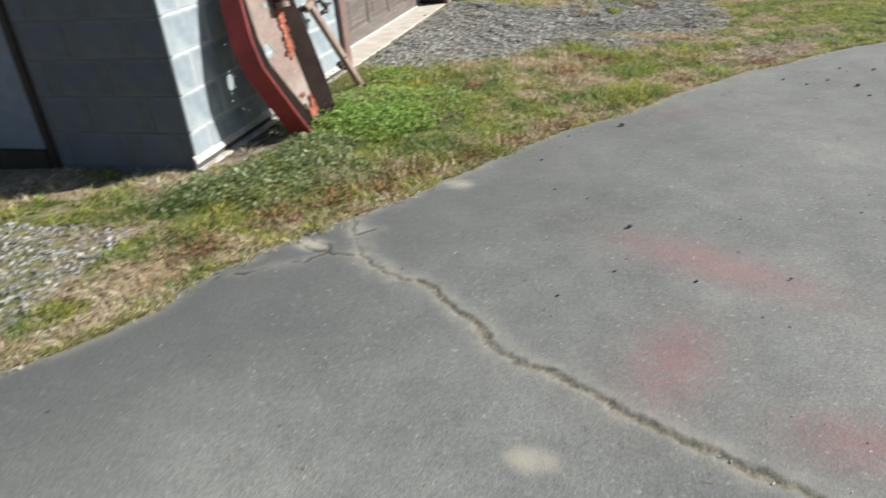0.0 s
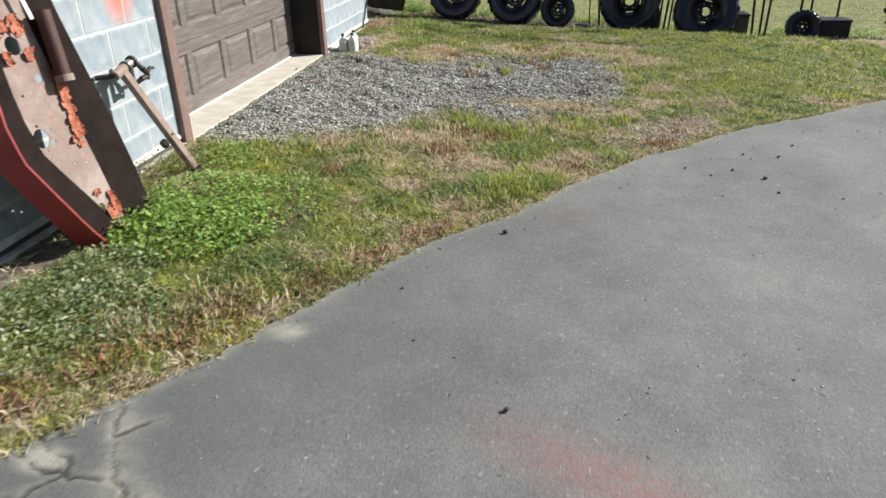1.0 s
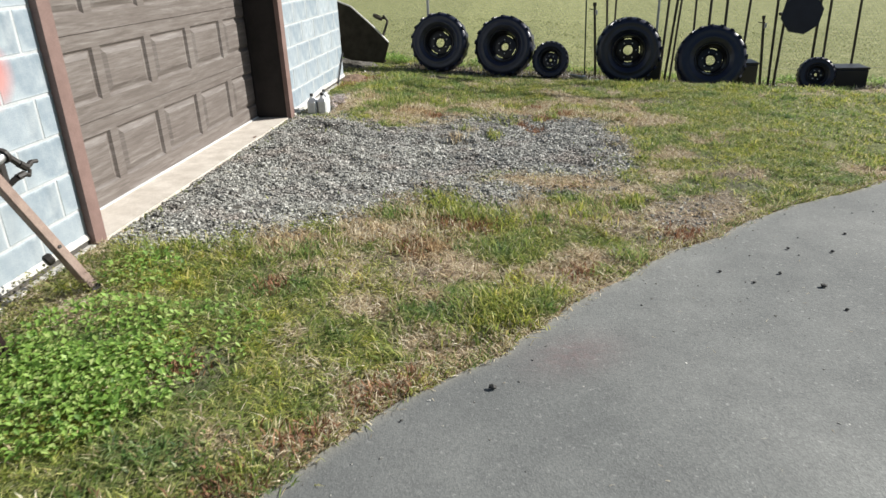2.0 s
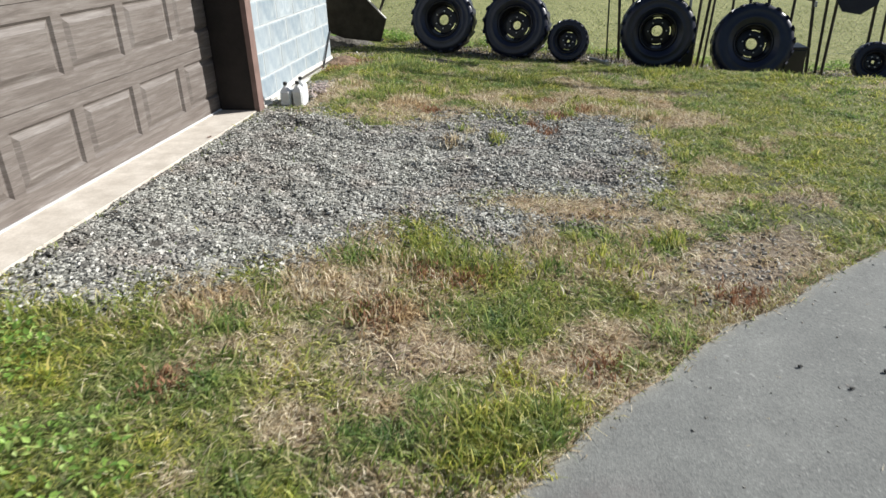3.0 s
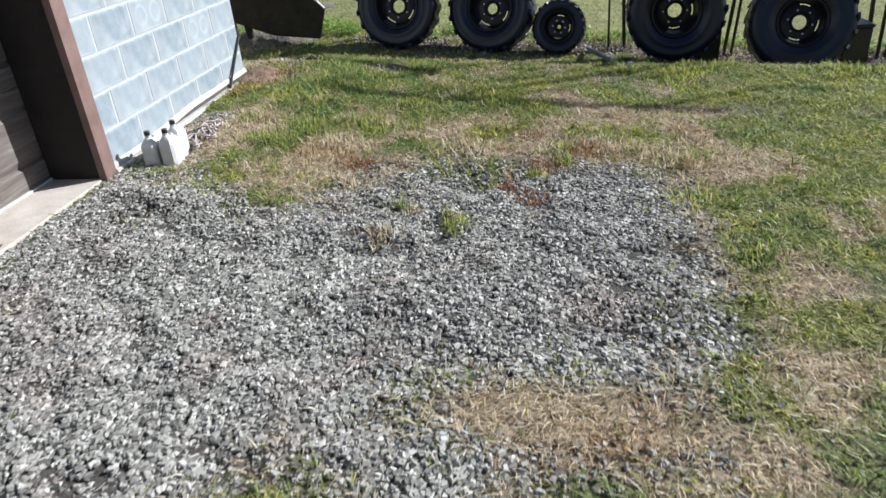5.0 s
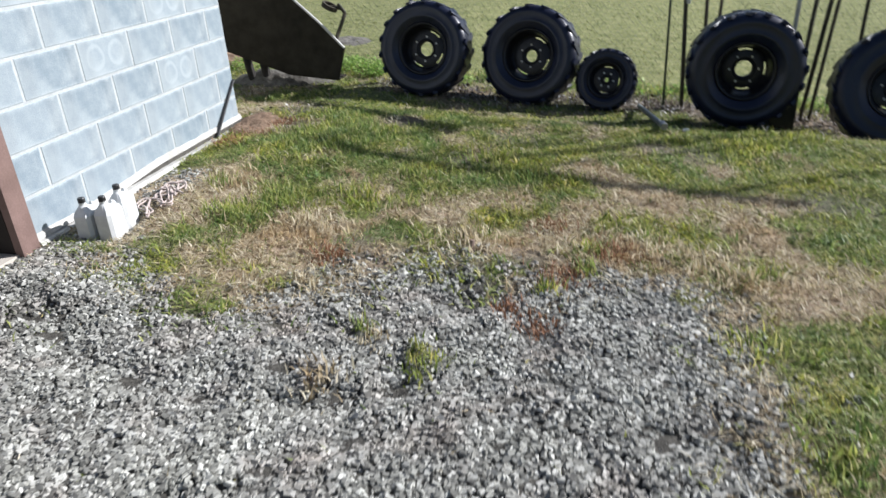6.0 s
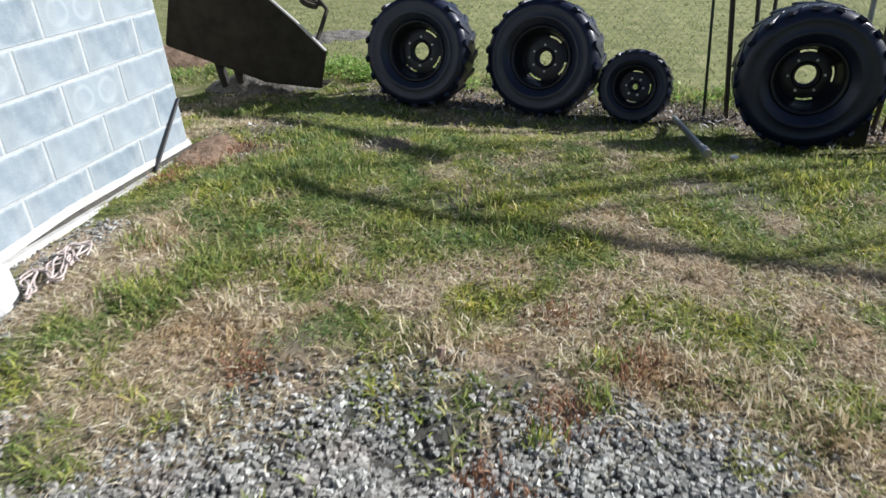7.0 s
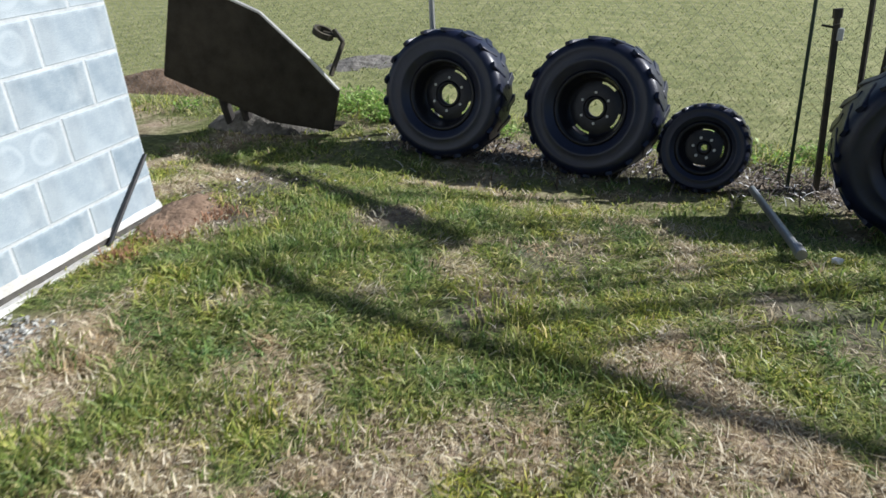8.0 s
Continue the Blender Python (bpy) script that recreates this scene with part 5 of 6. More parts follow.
def lidded_box(x0, x1, y0, y1, z0, z1, label):
    e = new("black_box")
    part("body", box_bm((x0, y0, z0), (x1, y1, z1 - 0.03), 0.012, 2), M_CAP, e)
    part("lid", box_bm((x0 - 0.008, y0 - 0.008, z1 - 0.029), (x1 + 0.008, y1 + 0.008, z1), 0.008, 2), M_CAP, e)
    return tagged(e, label, "box", "boxes between the wheels")


lidded_box(0.98, 1.17, 12.14, 12.42, lie1(1.1, 12.1) - 0.03, 0.10, "black plastic box wedged beside a tractor wheel")
lidded_box(2.16, 2.38, 11.9, 12.25, lie1(2.2, 12.1) - 0.03, 0.07, "black plastic box beside a large wheel")
lidded_box(3.38, 3.78, 11.95, 12.3, lie1(3.6, 12.1) - 0.03, -0.02, "long black box beside the small wheel")


def octagon():
    e = new("octagonal_panel")
    bm = bmesh.new()
    bmesh.ops.create_cone(bm, cap_ends=True, segments=8, radius1=0.27, radius2=0.27, depth=0.012, matrix=Matrix.Translation((2.98, 12.36, 0.63)) @ Matrix.Rotation(radians(90), 4, "X") @ Matrix.Rotation(radians(12), 4, "Z"))
    part("plate", bm, M_NAVY, e)
    part("bracket", box_bm((2.74, 12.368, 0.60), (3.24, 12.55, 0.64), 0.004), M_POST, e)
    return tagged(e, "dark blue-black octagonal plate fixed to fence stakes", "panel")


octagon()

# ---- block courses ----
def block_mesh(name, w, mat):
    """A block face of width w along y, in the yz plane, proud of the mortar towards +x."""
    h, ins, d = COURSE - 0.013, 0.004, 0.006
    v = [(-d, -w / 2, 0), (-d, w / 2, 0), (-d, w / 2, h), (-d, -w / 2, h), (-0.0018, -w / 2, 0), (-0.0018, w / 2, 0), (-0.0018, w / 2, h), (-0.0018, -w / 2, h),
         (0, -w / 2 + ins, ins), (0, w / 2 - ins, ins), (0, w / 2 - ins, h - ins), (0, -w / 2 + ins, h - ins)]
    f = [(8, 9, 10, 11)] + [(4 + i, 4 + (i + 1) % 4, 8 + (i + 1) % 4, 8 + i) for i in range(4)] + [(i, (i + 1) % 4, 4 + (i + 1) % 4, 4 + i) for i in range(4)]
    me = bpy.data.meshes.new(name)
    me.from_pydata(v, [], f)
    me.materials.append(mat)
    return me


_meshes = {}


def lay_blocks(parent, mat, ends, placed, skip):
    """Running bond from the first end; ends: positions along the wall; placed(a, z): pose of a block centred at a."""
    a0, a1 = ends
    rnd = random.Random(2)
    for n in range(-1, 13):
        z = 0.124 + COURSE * n + 0.0065
        s = a0
        first = 0.2032 if n % 2 else 0.4064
        while s < a1 - 0.03:
            e = min(a1, s + first)
            first = 0.4064
            pieces = [(s, e)]
            for lo, hi, ztop in skip:
                if z < ztop:
                    out = []
                    for p, q in pieces:
                        if q <= lo or p >= hi:
                            out.append((p, q))
                        else:
                            out += [(p, lo)] if p < lo - 0.03 else []
                            out += [(hi, q)] if q > hi + 0.03 else []
                    pieces = out
            for p, q in pieces:
                w = round(q - p - 0.013, 3)
                key = (w, mat.name)
                if key not in _meshes:
                    _meshes[key] = block_mesh("block", w, mat)
                o = new("block", _meshes[key])
                o.parent = parent
                o.matrix_basis = placed((p + q) / 2, z + rnd.uniform(-0.001, 0.001)) @ Matrix.Translation((rnd.uniform(-0.0008, 0.0008), 0, 0))
            s = e


lay_blocks(wall_east, M_BLOCK, (0.0, YN - YS), lambda a, z: Matrix.Translation((WX, YN - a, z)), [(YN - DY1 - 0.075, YN - DY0 + 0.07, DTOP + 0.05)])
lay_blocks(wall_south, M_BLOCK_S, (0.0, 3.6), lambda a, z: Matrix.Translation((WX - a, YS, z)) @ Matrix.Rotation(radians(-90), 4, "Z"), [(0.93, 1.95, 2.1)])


# ---- loose ground cover ----
def join_arrays(name, V, F, mat, label, cat, smooth=False):
    """V: (n, k, 3) vertices of n alike pieces, F: faces of one piece."""
    n, k, _ = V.shape
    per = np.concatenate([np.asarray(f) for f in F])
    sizes = np.array([len(f) for f in F])
    idx = (per[None] + (np.arange(n) * k)[:, None]).reshape(-1).astype(np.int32)
    st = np.concatenate([[0], np.cumsum(np.tile(sizes, n))[:-1]]).astype(np.int32)
    me = bpy.data.meshes.new(name)
    me.vertices.add(n * k)
    me.vertices.foreach_set("co", V.reshape(-1).astype(np.float32))
    me.loops.add(len(idx))
    me.loops.foreach_set("vertex_index", idx)
    me.polygons.add(len(st))
    me.polygons.foreach_set("loop_start", st)
    me.update(calc_edges=True)
    me.shade_flat()
    me.materials.append(mat)
    return tagged(new(name, me), label, cat, kind="stuff")


RNG = np.random.default_rng(5)


def ground_z(x, y):
    z = lie(x, y) + 0.03 * (fbm(x, y, 2.2, 2) - 0.5) + 0.035 * (fbm(x, y, 9, 4) - 0.5)
    return beside_sill(x, y, z + bed(x, y) * (0.07 * (fbm(x, y, 3.5, 14) - 0.5) + hollows(x, y)))


def stones(name, x, y, size, mat, label, lift=0.3, zfun=ground_z):
    n = len(x)
    cube = np.array([(-1, -1, -1), (1, -1, -1), (1, 1, -1), (-1, 1, -1), (-1, -1, 1), (1, -1, 1), (1, 1, 1), (-1, 1, 1)], float) * 0.5
    P = cube[None] * (1 + RNG.uniform(-0.38, 0.30, (n, 8, 3)))
    P[:, 4:, :2] *= RNG.uniform(0.45, 0.95, (n, 1, 1))
    P *= (size[:, None] * np.stack([RNG.uniform(0.8, 1.35, n), RNG.uniform(0.6, 1.0, n), RNG.uniform(0.38, 0.7, n)], -1))[:, None, :]
    a, b = RNG.uniform(0, 6.283, n), RNG.normal(0, 0.45, n)
    ca, sa, cb, sb = np.cos(a), np.sin(a), np.cos(b), np.sin(b)
    y2, z2 = P[:, :, 1] * cb[:, None] - P[:, :, 2] * sb[:, None], P[:, :, 1] * sb[:, None] + P[:, :, 2] * cb[:, None]
    X, Y = P[:, :, 0] * ca[:, None] - y2 * sa[:, None], P[:, :, 0] * sa[:, None] + y2 * ca[:, None]
    V = np.stack([X + x[:, None], Y + y[:, None], z2 + (zfun(x, y) + lift * size)[:, None]], -1)
    return join_arrays(name, V, [(3, 2, 1, 0), (4, 5, 6, 7), (0, 1, 5, 4), (1, 2, 6, 5), (2, 3, 7, 6), (3, 0, 4, 7)], mat, label, "gravel")


def gravel_bed():
    n = 145000
    x, y = RNG.uniform(-2.98, 0.75, n), RNG.uniform(5.1, 9.4, n)
    k = (x > WX + 0.02) & (RNG.uniform(0, 1, n) < np.clip(bed(x, y) * 1.1, 0, 1) ** 1.6 + 0.02 * (bed(x, y) > 0))
    bare = 0.93 * tan_patch(x, y) + 0.6 * np.clip(6 * (fbm(x, y, 2.5, 77) - 0.6), 0, 1) + 0.08 * np.clip(x + 1.2, 0, 1)
    k &= (RNG.uniform(0, 1, n) > bare) & ((clumps(x, y) < 0.4) | (y < 8.2) | (RNG.uniform(0, 1, n) < 0.15))
    x, y = x[k], y[k]
    s = 0.010 + 0.0135 * RNG.power(1.1, len(x))
    stones("gravel", x, y, s, M_STONES, "loose grey crushed stone before the garage door", 0.25)
    m = 4000
    x, y = RNG.uniform(-2.85, 1.6, m), RNG.uniform(4.9, 9.7, m)
    jx, jy = RNG.normal(0, 0.16, m), RNG.normal(0, 0.16, m)
    k = in_gravel(x + jx, y + jy) & ~in_gravel(x, y) & (x < edge(y))
    strip = lambda a, b: (RNG.uniform(WX + 0.05, WX + 0.38, a), RNG.uniform(8.75, 9.75, a))
    sx, sy = strip(900, 0)
    lx, ly = RNG.uniform(-3.9, -2.75, 2600), RNG.uniform(1.6, 2.5, 2600)
    kk = lx < edge(ly) - 0.25
    ex, ey = RNG.normal(0.4, 0.28, 800), RNG.normal(6.4, 0.35, 800)
    ke = ex < edge(ey)
    X, Y = np.concatenate([x[k], sx, lx[kk], ex[ke]]), np.concatenate([y[k], sy, ly[kk], ey[ke]])
    stones("scattered_stones", X, Y, RNG.uniform(0.007, 0.018, len(X)), M_STONES, "scattered grey stones in the thin grass", 0.2)


gravel_bed()


def blades(name, x, y, length, width, bend, mat, label, zfun=ground_z, cat="grass"):
    n = len(x)
    a = RNG.uniform(0, 6.283, n)
    dx, dy = np.cos(a), np.sin(a)
    f = RNG.uniform(0, 6.283, n)
    wx, wy = np.cos(f) * width / 2, np.sin(f) * width / 2
    z = zfun(x, y) - 0.004
    up = length * np.cos(bend)
    out = length * np.sin(bend)
    mx, my, mz = x + dx * out * 0.35, y + dy * out * 0.35, z + up * 0.62
    tx, ty, tz = x + dx * out, y + dy * out, z + up
    V = np.stack([np.stack([x - wx, y - wy, z], -1), np.stack([x + wx, y + wy, z], -1), np.stack([mx + wx * 0.8, my + wy * 0.8, mz], -1), np.stack([mx - wx * 0.8, my - wy * 0.8, mz], -1), np.stack([tx, ty, tz], -1)], 1)
    return join_arrays(name, V, [(0, 1, 2, 3), (3, 2, 4)], mat, label, cat)


def is_verge(x, y):
    ok = x < edge(y) + 0.015 - 0.02 * vnoise(x, y, 14, 3)
    # few blades where shade is painted into the ground under the beam
    ok &= (((x + 2.8) / 0.2) ** 4 + ((y - 3.75) / 0.45) ** 4 > 1) | (vnoise(x, y, 30, 9) > 0.8)
    ok &= ~((x < WX + 0.03) & (y > YS - 0.02) & (y < YN + 0.02))
    return ok


def lawn():
    n = 480000
    x, y = RNG.uniform(-3.9, 3.6, n), RNG.uniform(1.2, 12.6, n)
    k = is_verge(x, y)
    x, y = x[k], y[k]
    g = green_at(x, y)
    r = RNG.uniform(0, 1, len(x))
    stone = ((bed(x, y) > 0.9) & ~((clumps(x, y) > 0.4) & (y > 8.2))) | ((x < -2.75) & (y < 2.5))
    keep = r < np.where(stone, 0.02, np.maximum(1 - bed(x, y), 0.9 * (clumps(x, y) > 0.4) * (y > 8.2)) * np.clip(3.2 * fbm(x, y, 13, 55) - 1.05, 0.06, 1))
    keep &= ~((np.abs(y - 9.3) < 0.5) & (x < WX + 0.36) & (r > 0.1))
    far = (y > 12.1) & (x > -2.4) & (RNG.uniform(0, 1, len(x)) < np.clip((y - 12.05) / 0.4, 0, 0.8))
    keep &= ~far & (RNG.uniform(0, 1, len(x)) > 0.85 * thin(x, y))
    x, y, g = x[keep], y[keep], g[keep]
    green = RNG.uniform(0, 1, len(x)) < np.clip(1.75 * g - 0.28, 0.06, 0.96)
    tall = 0.42 + 0.65 * clumps(x, y) * RNG.uniform(0.5, 1.1, len(x)) + 0.6 * vnoise(x, y, 3.2, 66) + 1.4 * np.clip(fbm(x, y, 13, 55) - 0.38, 0, 1)
    for sel, name, lo, hi, b0, mat, lab in ((green, "grass", 0.022, 0.058, 1.0, M_GRASS, "short green lawn grass in patches"), (~green, "dry_grass", 0.016, 0.055, 1.1, M_DRY, "straw-coloured dry grass and thatch")):
        m = int(sel.sum())
        blades(name, x[sel], y[sel], RNG.uniform(lo, hi, m) * tall[sel], RNG.uniform(0.005, 0.0125, m), np.clip(RNG.normal(b0, 0.3, m), 0.05, 1.45), mat, lab)

    # matted blades lying flat over the soil
    n = 520000
    x, y = RNG.uniform(-3.3, 1.9, n), RNG.uniform(1.3, 11.7, n)
    k = is_verge(x, y) & ~((x < -2.75) & (y < 2.5)) & ~((np.abs(y - 9.3) < 0.5) & (x < WX + 0.33))
    k &= RNG.uniform(0, 1, n) < np.maximum(1 - bed(x, y), tan_patch(x, y)) * np.clip(1.3 * fbm(x, y, 7, 57) + 0.3, 0.4, 1)
    k &= RNG.uniform(0, 1, n) > 0.85 * thin(x, y)
    x, y = x[k], y[k]
    green = RNG.uniform(0, 1, len(x)) < np.clip(1.7 * green_at(x, y) - 0.3, 0.05, 0.92)
    for sel, name, mat, lab in ((green, "flat_grass", M_GRASS, "low matted green grass"), (~green, "thatch", M_DRY, "matted straw-coloured dead grass")):
        m = int(sel.sum())
        blades(name, x[sel], y[sel], RNG.uniform(0.025, 0.075, m), RNG.uniform(0.003, 0.007, m), RNG.uniform(1.1, 1.48, m), mat, lab, lambda a, b: ground_z(a, b) + RNG.uniform(0.0, 0.014, len(a)))
    # fringe hanging over the edge of the asphalt
    n = 9000
    y = RNG.uniform(1.3, 8.3, n)
    x = edge(y) + RNG.normal(-0.025, 0.03, n) * (0.4 + 1.2 * vnoise(y, y, 5, 4))
    green = RNG.uniform(0, 1, n) < 0.6 * vnoise(x, y, 3, 21) + 0.15
    for sel, name, mat, lab in ((green, "edge_grass", M_GRASS, "green grass creeping over the asphalt edge"), (~green, "edge_straw", M_DRY, "dry grass along the asphalt edge")):
        m = int(sel.sum())
        blades(name, x[sel], y[sel], RNG.uniform(0.02, 0.06, m), RNG.uniform(0.003, 0.007, m), RNG.uniform(0.7, 1.45, m), mat, lab, lambda a, b: lie(a, b) + 0.008)


lawn()


def tufts(name, spots, mat, label, lo=0.06, hi=0.14, per=110, spread=1.0, width=0.010, bend=0.6):
    xs, ys = [], []
    for px, py, r in spots:
        m = int(per * (r / 0.1) ** 1.3)
        xs.append(RNG.normal(px, r * 0.5 * spread, m))
        ys.append(RNG.normal(py, r * 0.5 * spread, m))
    x, y = np.concatenate(xs), np.concatenate(ys)
    k = is_verge(x, y) | (y > 12)
    x, y = x[k], y[k]
    m = len(x)
    return blades(name, x, y, RNG.uniform(lo, hi, m), RNG.uniform(width * 0.6, width, m), np.clip(RNG.normal(bend, 0.3, m), 0.05, 1.4), mat, label)


tufts("grass_tufts", [(-0.75, 4.75, 0.22), (-0.55, 4.95, 0.15), (-0.95, 6.15, 0.16), (-0.45, 6.1, 0.12), (-1.9, 9.42, 0.2), (-2.05, 9.15, 0.14), (-1.6, 9.6, 0.15), (-1.3, 9.55, 0.12), (-2.1, 10.2, 0.25), (-1.9, 10.6, 0.3), (-2.3, 10.5, 0.22), (-2.2, 11.0, 0.25), (-1.0, 10.35, 0.22), (-0.85, 10.05, 0.16),
                      (-1.35, 9.95, 0.15), (-0.88, 8.147, 0.09), (-0.344, 9.166, 0.08), (-2.18, 9.18, 0.13), (-1.15, 8.3, 0.06), (-0.5, 8.75, 0.06), (-0.35, 8.95, 0.07), (0.6, 10.8, 0.3), (0.25, 8.5, 0.12), (0.4, 7.9, 0.12), (-0.2, 6.2, 0.14), (0.1, 6.5, 0.12), (-2.55, 5.2, 0.14), (-2.35, 5.35, 0.12), (-2.7, 10.9, 0.12), (-2.4, 9.55, 0.1), (0.9, 11.3, 0.3), (1.9, 11.0, 0.3)], M_GRASS, "taller clumps of green grass", 0.03, 0.085)
tufts("long_grass", [(-1.12, 6.33, 0.2), (-0.85, 6.2, 0.2), (-0.63, 6.07, 0.18), (-1.4, 6.1, 0.16), (-0.17, 6.3, 0.18), (-0.74, 4.87, 0.2), (-0.54, 4.96, 0.15), (-2.02, 5.35, 0.18), (-1.74, 5.4, 0.16), (-1.99, 9.4, 0.16), (-2.1, 9.08, 0.14), (-0.72, 10.09, 0.18), (-2.1, 10.4, 0.2), (-1.98, 10.52, 0.2), (-0.64, 5.59, 0.18), (-0.5, 9.95, 0.12)], M_GRASS, "long bent blades of grass in loose clumps", 0.06, 0.13, 90, 1.0, 0.007, 1.0)
tufts("edge_tufts", [(-0.68, 4.86, 0.2), (-0.56, 4.98, 0.17), (-0.45, 5.06, 0.1), (0.0, 5.62, 0.1), (-1.35, 3.75, 0.1)], M_GRASS, "loose tufts of pale grass drooping over the asphalt edge", 0.06, 0.14, 200, 1.0, 0.008, 1.05)
tufts("straw_tufts", [(-1.9, 5.45, 0.18), (-1.5, 5.75, 0.2), (-1.2, 6.05, 0.18), (-1.1, 5.7, 0.25), (-0.55, 6.35, 0.16), (-1.19, 7.98, 0.09), (-1.08, 8.24, 0.06), (-1.49, 8.62, 0.08), (-0.05, 9.2, 0.25), (0.3, 9.0, 0.2), (-2.3, 9.6, 0.2), (-1.7, 9.1, 0.2), (-0.9, 9.15, 0.2), (-2.0, 3.2, 0.2), (-1.75, 3.4, 0.2)], M_DRY, "clumps of straw-dry grass", 0.03, 0.08, 110)
tufts("dead_weeds", [(-1.65, 3.35, 0.16), (-1.8, 3.15, 0.15), (-2.0, 2.95, 0.16), (-1.4, 3.72, 0.12), (-2.15, 2.7, 0.14), (-2.35, 2.35, 0.14), (-1.1, 4.2, 0.1), (-0.62, 8.55, 0.09), (-0.45, 8.85, 0.12), (-0.25, 9.15, 0.14), (-0.5, 8.5, 0.08), (-1.05, 6.0, 0.12), (-0.85, 5.95, 0.14), (-1.75, 3.45, 0.14), (-1.45, 3.6, 0.1), (-1.85, 4.28, 0.1), (-0.55, 9.4, 0.1), (-1.5, 8.85, 0.1), (-2.7, 10.5, 0.14), (-2.62, 10.75, 0.12), (-2.75, 10.25, 0.12), (-1.25, 3.95, 0.14), (-0.95, 4.3, 0.12), (-0.3, 5.35, 0.12), (0.35, 5.95, 0.16), (-1.75, 5.0, 0.1), (-1.2, 5.6, 0.14)], M_REDDRY, "reddish brown dead weeds", 0.02, 0.06, 150)


def leaves(name, spots, mat, label, size, height):
    """Broad leaves: folded diamonds on short stems round each spot."""
    P = []
    for px, py, r, m in spots:
        a, d = RNG.uniform(0, 6.283, m), r * np.sqrt(RNG.uniform(0, 1, m))
        P.append(np.stack([px + d * np.cos(a), py + d * np.sin(a), RNG.uniform(0.1, 1, m) * (1 - 0.55 * (d / r) ** 2)], -1))
    P = np.concatenate(P)
    P = P[is_verge(P[:, 0], P[:, 1])]
    n = len(P)
    L = RNG.uniform(size * 0.6, size * 1.3, n)
    W = L * RNG.uniform(0.28, 0.42, n)
    a = RNG.uniform(0, 6.283, n)
    tilt = RNG.normal(0.15, 0.5, n)
    ux, uy, uz = np.cos(a) * np.cos(tilt), np.sin(a) * np.cos(tilt), np.sin(tilt)
    sx, sy = -np.sin(a), np.cos(a)
    z = ground_z(P[:, 0], P[:, 1]) + 0.01 + P[:, 2] * height
    c = np.stack([P[:, 0], P[:, 1], z], -1)
    u, s = np.stack([ux, uy, uz], -1), np.stack([sx, sy, 0 * sx], -1)
    up = np.array([0, 0, 1.0])
    fold = (W * 0.35)[:, None] * up
    V = np.stack([c, c + u * (L * 0.4)[:, None] + s * W[:, None] + fold, c + u * L[:, None], c + u * (L * 0.4)[:, None] - s * W[:, None] + fold, c + u * (L * 0.5)[:, None]], 1)
    return join_arrays(name, V, [(0, 4, 1), (1, 4, 2), (2, 4, 3), (3, 4, 0)], mat, label, "weeds")


leaves("bright_weeds", [(-2.2, 3.98, 0.33, 1500), (-2.0, 4.15, 0.25, 700), (-2.3, 4.45, 0.3, 700), (-2.45, 4.15, 0.2, 400), (-1.9, 4.5, 0.3, 350), (-2.4, 5.0, 0.2, 300)], M_WEED, "bright green low broadleaf weeds beside the steel beam", 0.027, 0.11)
M_OLIVE = island_material("olive_weed_leaves", [(0.0, (0.10, 0.115, 0.03)), (0.6, (0.27, 0.285, 0.085)), (1.0, (0.50, 0.46, 0.20))], 0.6, 0.3, sub=0.4)
leaves("olive_weeds", [(-2.72, 4.75, 0.2, 500), (-2.66, 4.45, 0.18, 330), (-2.62, 5.05, 0.18, 380), (-2.45, 4.85, 0.15, 200), (-1.75, 3.35, 0.2, 160), (-2.05, 2.85, 0.2, 200), (-1.5, 3.7, 0.15, 120), (-2.35, 2.5, 0.2, 160)], M_OLIVE, "olive-brown seeding weeds along wall and asphalt edge", 0.017, 0.12)
M_GREYWEED = island_material("grey_green_weed_leaves", [(0.0, (0.11, 0.18, 0.06)), (0.6, (0.27, 0.34, 0.14)), (1.0, (0.66, 0.70, 0.50))], 0.4, 0.7, sub=0.45)
leaves("grey_weeds", [(-2.32, 3.55, 0.22, 700), (-2.45, 3.25, 0.2, 500), (-2.15, 3.25, 0.25, 500), (-2.62, 2.95, 0.2, 500), (-2.3, 2.95, 0.2, 300), (-2.75, 2.8, 0.16, 300)], M_GREYWEED, "grey-green leafy weeds along the foot of the wall", 0.024, 0.085)
leaves("clover", [(-1.99, 9.05, 0.10, 150), (0.04, 9.11, 0.06, 60), (-2.1, 9.05, 0.12, 80), (-1.75, 9.5, 0.12, 120), (-0.1, 9.0, 0.06, 60), (-0.75, 9.65, 0.2, 160), (-1.45, 10.0, 0.2, 200), (-1.9, 9.95, 0.15, 150), (0.05, 8.75, 0.06, 50), (-0.3, 9.45, 0.06, 60), (-1.1, 9.7, 0.2, 160), (-0.9, 8.2, 0.05, 40), (-0.15, 5.95, 0.15, 120), (-1.2, 5.1, 0.2, 150), (-2.0, 9.8, 0.2, 120), (-0.6, 10.0, 0.3, 200)], M_OLIVE, "small rosettes of broad leaves in the lawn", 0.020, 0.025)


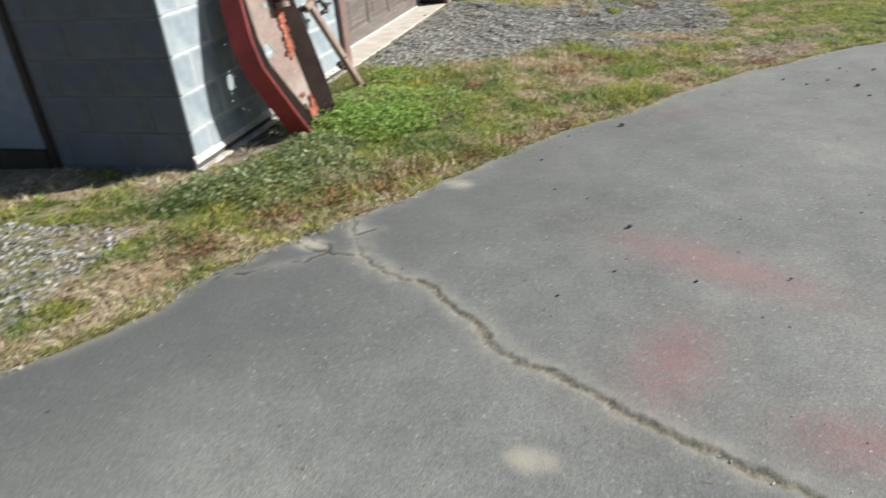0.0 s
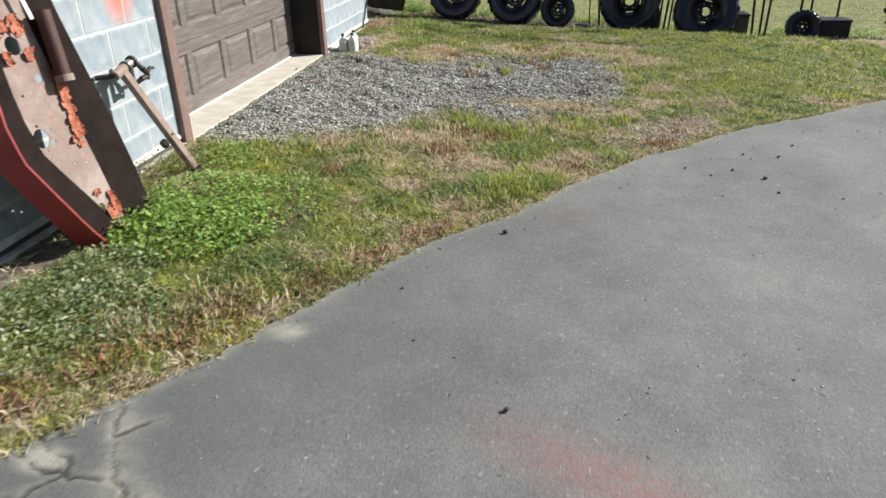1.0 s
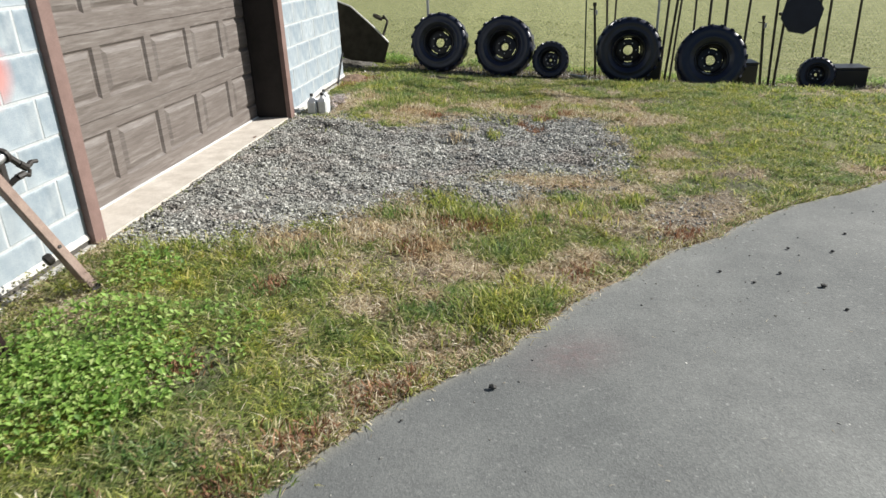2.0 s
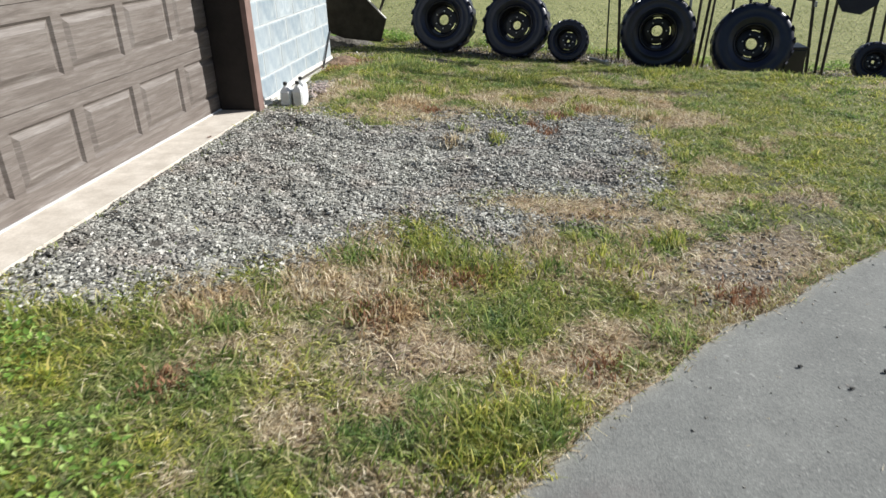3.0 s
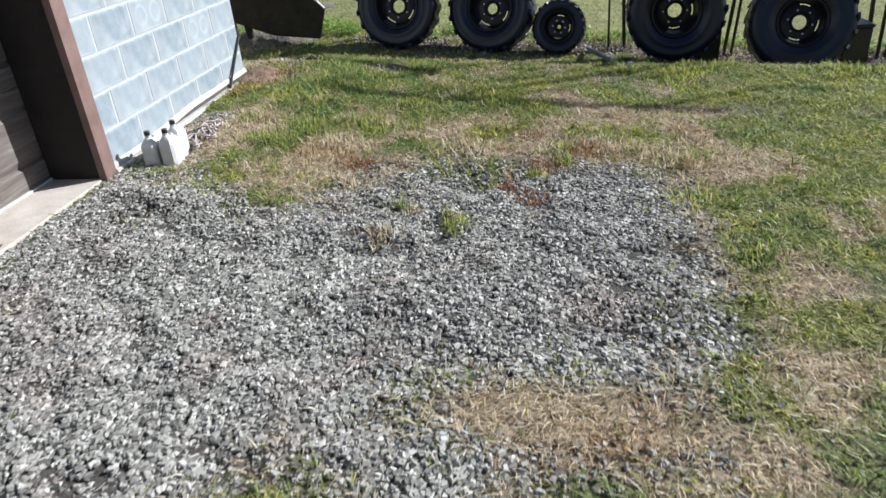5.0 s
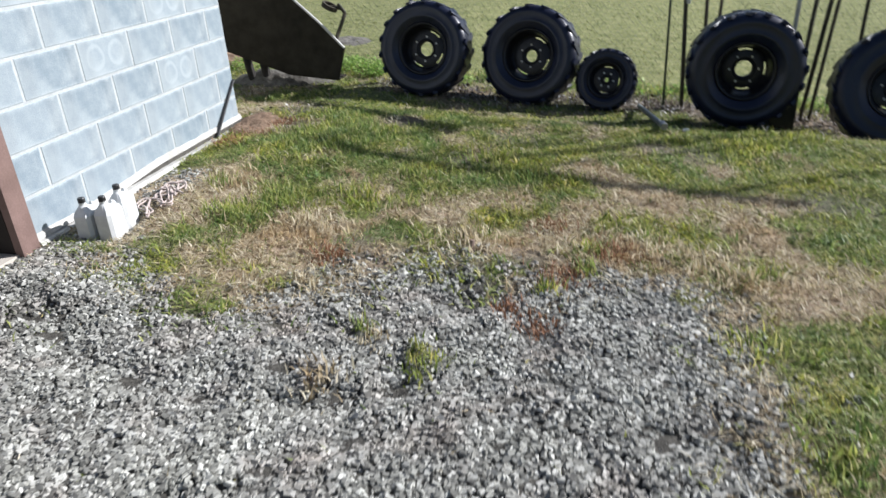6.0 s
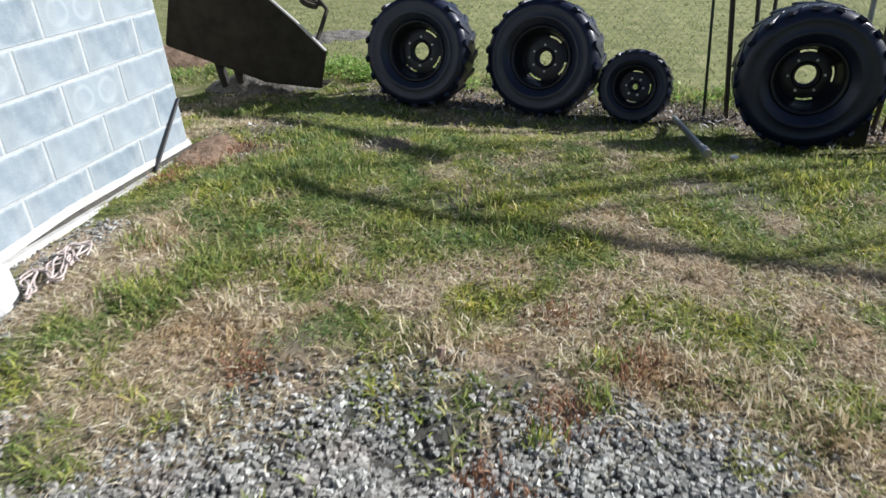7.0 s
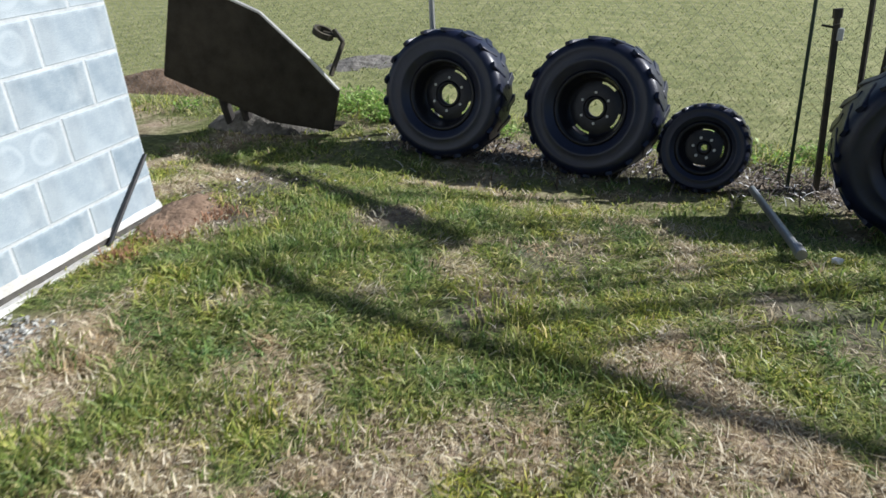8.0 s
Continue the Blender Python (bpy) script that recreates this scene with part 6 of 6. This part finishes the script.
def field():
    n = 60000
    x, y = RNG.uniform(-9, 8, n), 12.65 + 8.5 * RNG.power(0.7, n)
    m = len(x)
    blades("field_grass", x, y, RNG.uniform(0.012, 0.034, m) * (1 + 0.8 * vnoise(x, y, 1.5, 3)), RNG.uniform(0.006, 0.014, m), np.clip(RNG.normal(1.1, 0.25, m), 0.1, 1.45), M_FIELD, "pale green cropped field beyond the fence")
    n = 9500
    x, y = RNG.uniform(-6, 5, n), RNG.normal(12.95, 0.2, n)
    k = vnoise(x, y, 1.2, 12) > 0.35
    x, y = x[k], y[k]
    blades("fence_weeds", x, y, RNG.uniform(0.03, 0.11, len(x)) * (0.5 + vnoise(x, y, 2.1, 13)), RNG.uniform(0.005, 0.012, len(x)), np.clip(RNG.normal(0.9, 0.35, len(x)), 0.05, 1.4), M_GRASS, "rank green weeds along the fence line")
    n = 3500
    x, y = RNG.uniform(-2.4, 5, n), RNG.normal(12.45, 0.2, n)
    blades("fence_litter", x, y, RNG.uniform(0.04, 0.13, n), RNG.uniform(0.006, 0.014, n), np.clip(RNG.normal(1.1, 0.25, n), 0.2, 1.5), M_LITTER, "dead stalks and leaf litter under the wheels")


field()
leaves("fence_line_weeds", [(-2.85, 13.1, 0.28, 420), (-3.1, 13.3, 0.22, 250), (-2.6, 12.85, 0.2, 220)] + [(-4.4 + 0.23 * k, 12.82 + 0.09 * (k * 7 % 4), 0.10 + 0.035 * (k * 5 % 4), 60 + 35 * (k * 3 % 5)) for k in range(42)], M_WEED, "low bright broadleaf weeds along the fence line", 0.034, 0.11)
leaves("leaf_litter", [(-2.3 + 0.24 * k, 12.42 + 0.08 * (k * 5 % 3), 0.28, 110) for k in range(30)] + [(-2.75, 10.95, 0.25, 70), (-2.5, 11.25, 0.3, 50)], M_LITTER, "pale and brown leaf litter on bare soil along the fence", 0.030, 0.03)


# a curled dead leaf on the sill
bm = bmesh.new()
rows = []
for i in range(7):
    u = i / 6 - 0.5
    wd = 0.017 * math.cos(math.pi * u * 0.95)
    rows.append([bm.verts.new((u * 0.07, v * wd, 0.004 + 0.012 * v * v + 0.012 * u * u)) for v in (-1, -0.4, 0.4, 1)])
for p, q in zip(rows, rows[1:]):
    for j in range(3):
        bm.faces.new((p[j], p[j + 1], q[j + 1], q[j]))
o = part("dead_leaf", bm, M_WOODPALE)
o.matrix_basis = Matrix.Translation((-2.915, 7.76, 0.1095)) @ Matrix.Rotation(1.2, 4, "Z") @ Matrix.Diagonal((0.55, 0.6, 0.7, 1))
tagged(o, "curled dark dead leaf lying on the concrete sill", "leaf")


# ---- grit and stones on the asphalt ----
def drive_z(x, y):
    return lie(x, y) + 0.006


n = 3000
x, y = RNG.uniform(-2.4, 3.0, n), RNG.uniform(1.0, 7.5, n)
k = (x > edge(y) + 0.02) & (RNG.uniform(0, 1, n) < 0.25 + 0.75 * (fbm(x, y, 3, 81) > 0.5))
stones("grit", x[k], y[k], 0.003 + 0.009 * RNG.uniform(0, 1, int(k.sum())) ** 2, M_STONES, "fine grit strewn over the asphalt", -0.08, drive_z)
M_DARKSTONE = simple("dark_stone", [(0.03, 0.028, 0.026), (0.12, 0.115, 0.105)], 40, 0.8)
for x, y, s in ((-0.66, 4.32, 0.03), (-0.578, 2.95, 0.024), (0.709, 5.491, 0.022), (0.872, 5.364, 0.032), (0.854, 5.83, 0.02), (1.077, 5.815, 0.022), (0.552, 5.368, 0.018), (0.415, 5.475, 0.018), (0.887, 5.13, 0.018), (1.232, 5.105, 0.016), (-1.066, 3.685, 0.014), (-0.961, 4.088, 0.012), (-0.321, 2.53, 0.014), (-0.824, 2.331, 0.014), (0.022, 2.613, 0.012), (-0.626, 2.55, 0.012), (1.25, 6.1, 0.02), (-0.95, 3.3, 0.012)):
    bm = bmesh.new()
    bmesh.ops.create_icosphere(bm, subdivisions=1, radius=s * 0.42)
    rr = random.Random(int(1000 * abs(x)))
    for q in bm.verts:
        q.co = Vector((q.co.x * 1.3, q.co.y, q.co.z * 0.8)) * rr.uniform(0.75, 1.2)
    o = part("pebble", bm, M_DARKSTONE)
    o.location = (x, y, float(drive_z(x, y)) + s * 0.3)
    tagged(o, "small dark stone lying on the asphalt", "stone", "stones on the driveway")
n = 260
x, y = RNG.uniform(-2.0, 2.5, n), RNG.uniform(1.1, 6.5, n)
k = x > edge(y) + 0.05
blades("straw_bits", x[k], y[k], RNG.uniform(0.01, 0.035, int(k.sum())), np.full(int(k.sum()), 0.003), np.full(int(k.sum()), 1.5), M_DRY, "bits of dry straw blown onto the asphalt", lambda a, b: lie(a, b) + 0.013, "straw")
bm = bmesh.new()
bmesh.ops.create_icosphere(bm, subdivisions=2, radius=0.02)
for q in bm.verts:
    q.co = Vector((q.co.x * 1.3, q.co.y, q.co.z * 0.8)) * random.Random(int(q.co.x * 1e4)).uniform(0.85, 1.15)
o = part("pale_stone", bm, M_PLASTIC)
o.location = (0.24, 11.16, lie1(0.24, 11.16) + 0.025)
tagged(o, "pale stone in the grass beside the pipe", "stone")
o = part("stub", rod_bm((-0.885, 9.02, -0.02), (-0.87, 9.05, 0.075), 0.017, 8, 0.013), M_WOODPALE)
tagged(o, "short weathered wooden stub standing in dry grass", "stake")
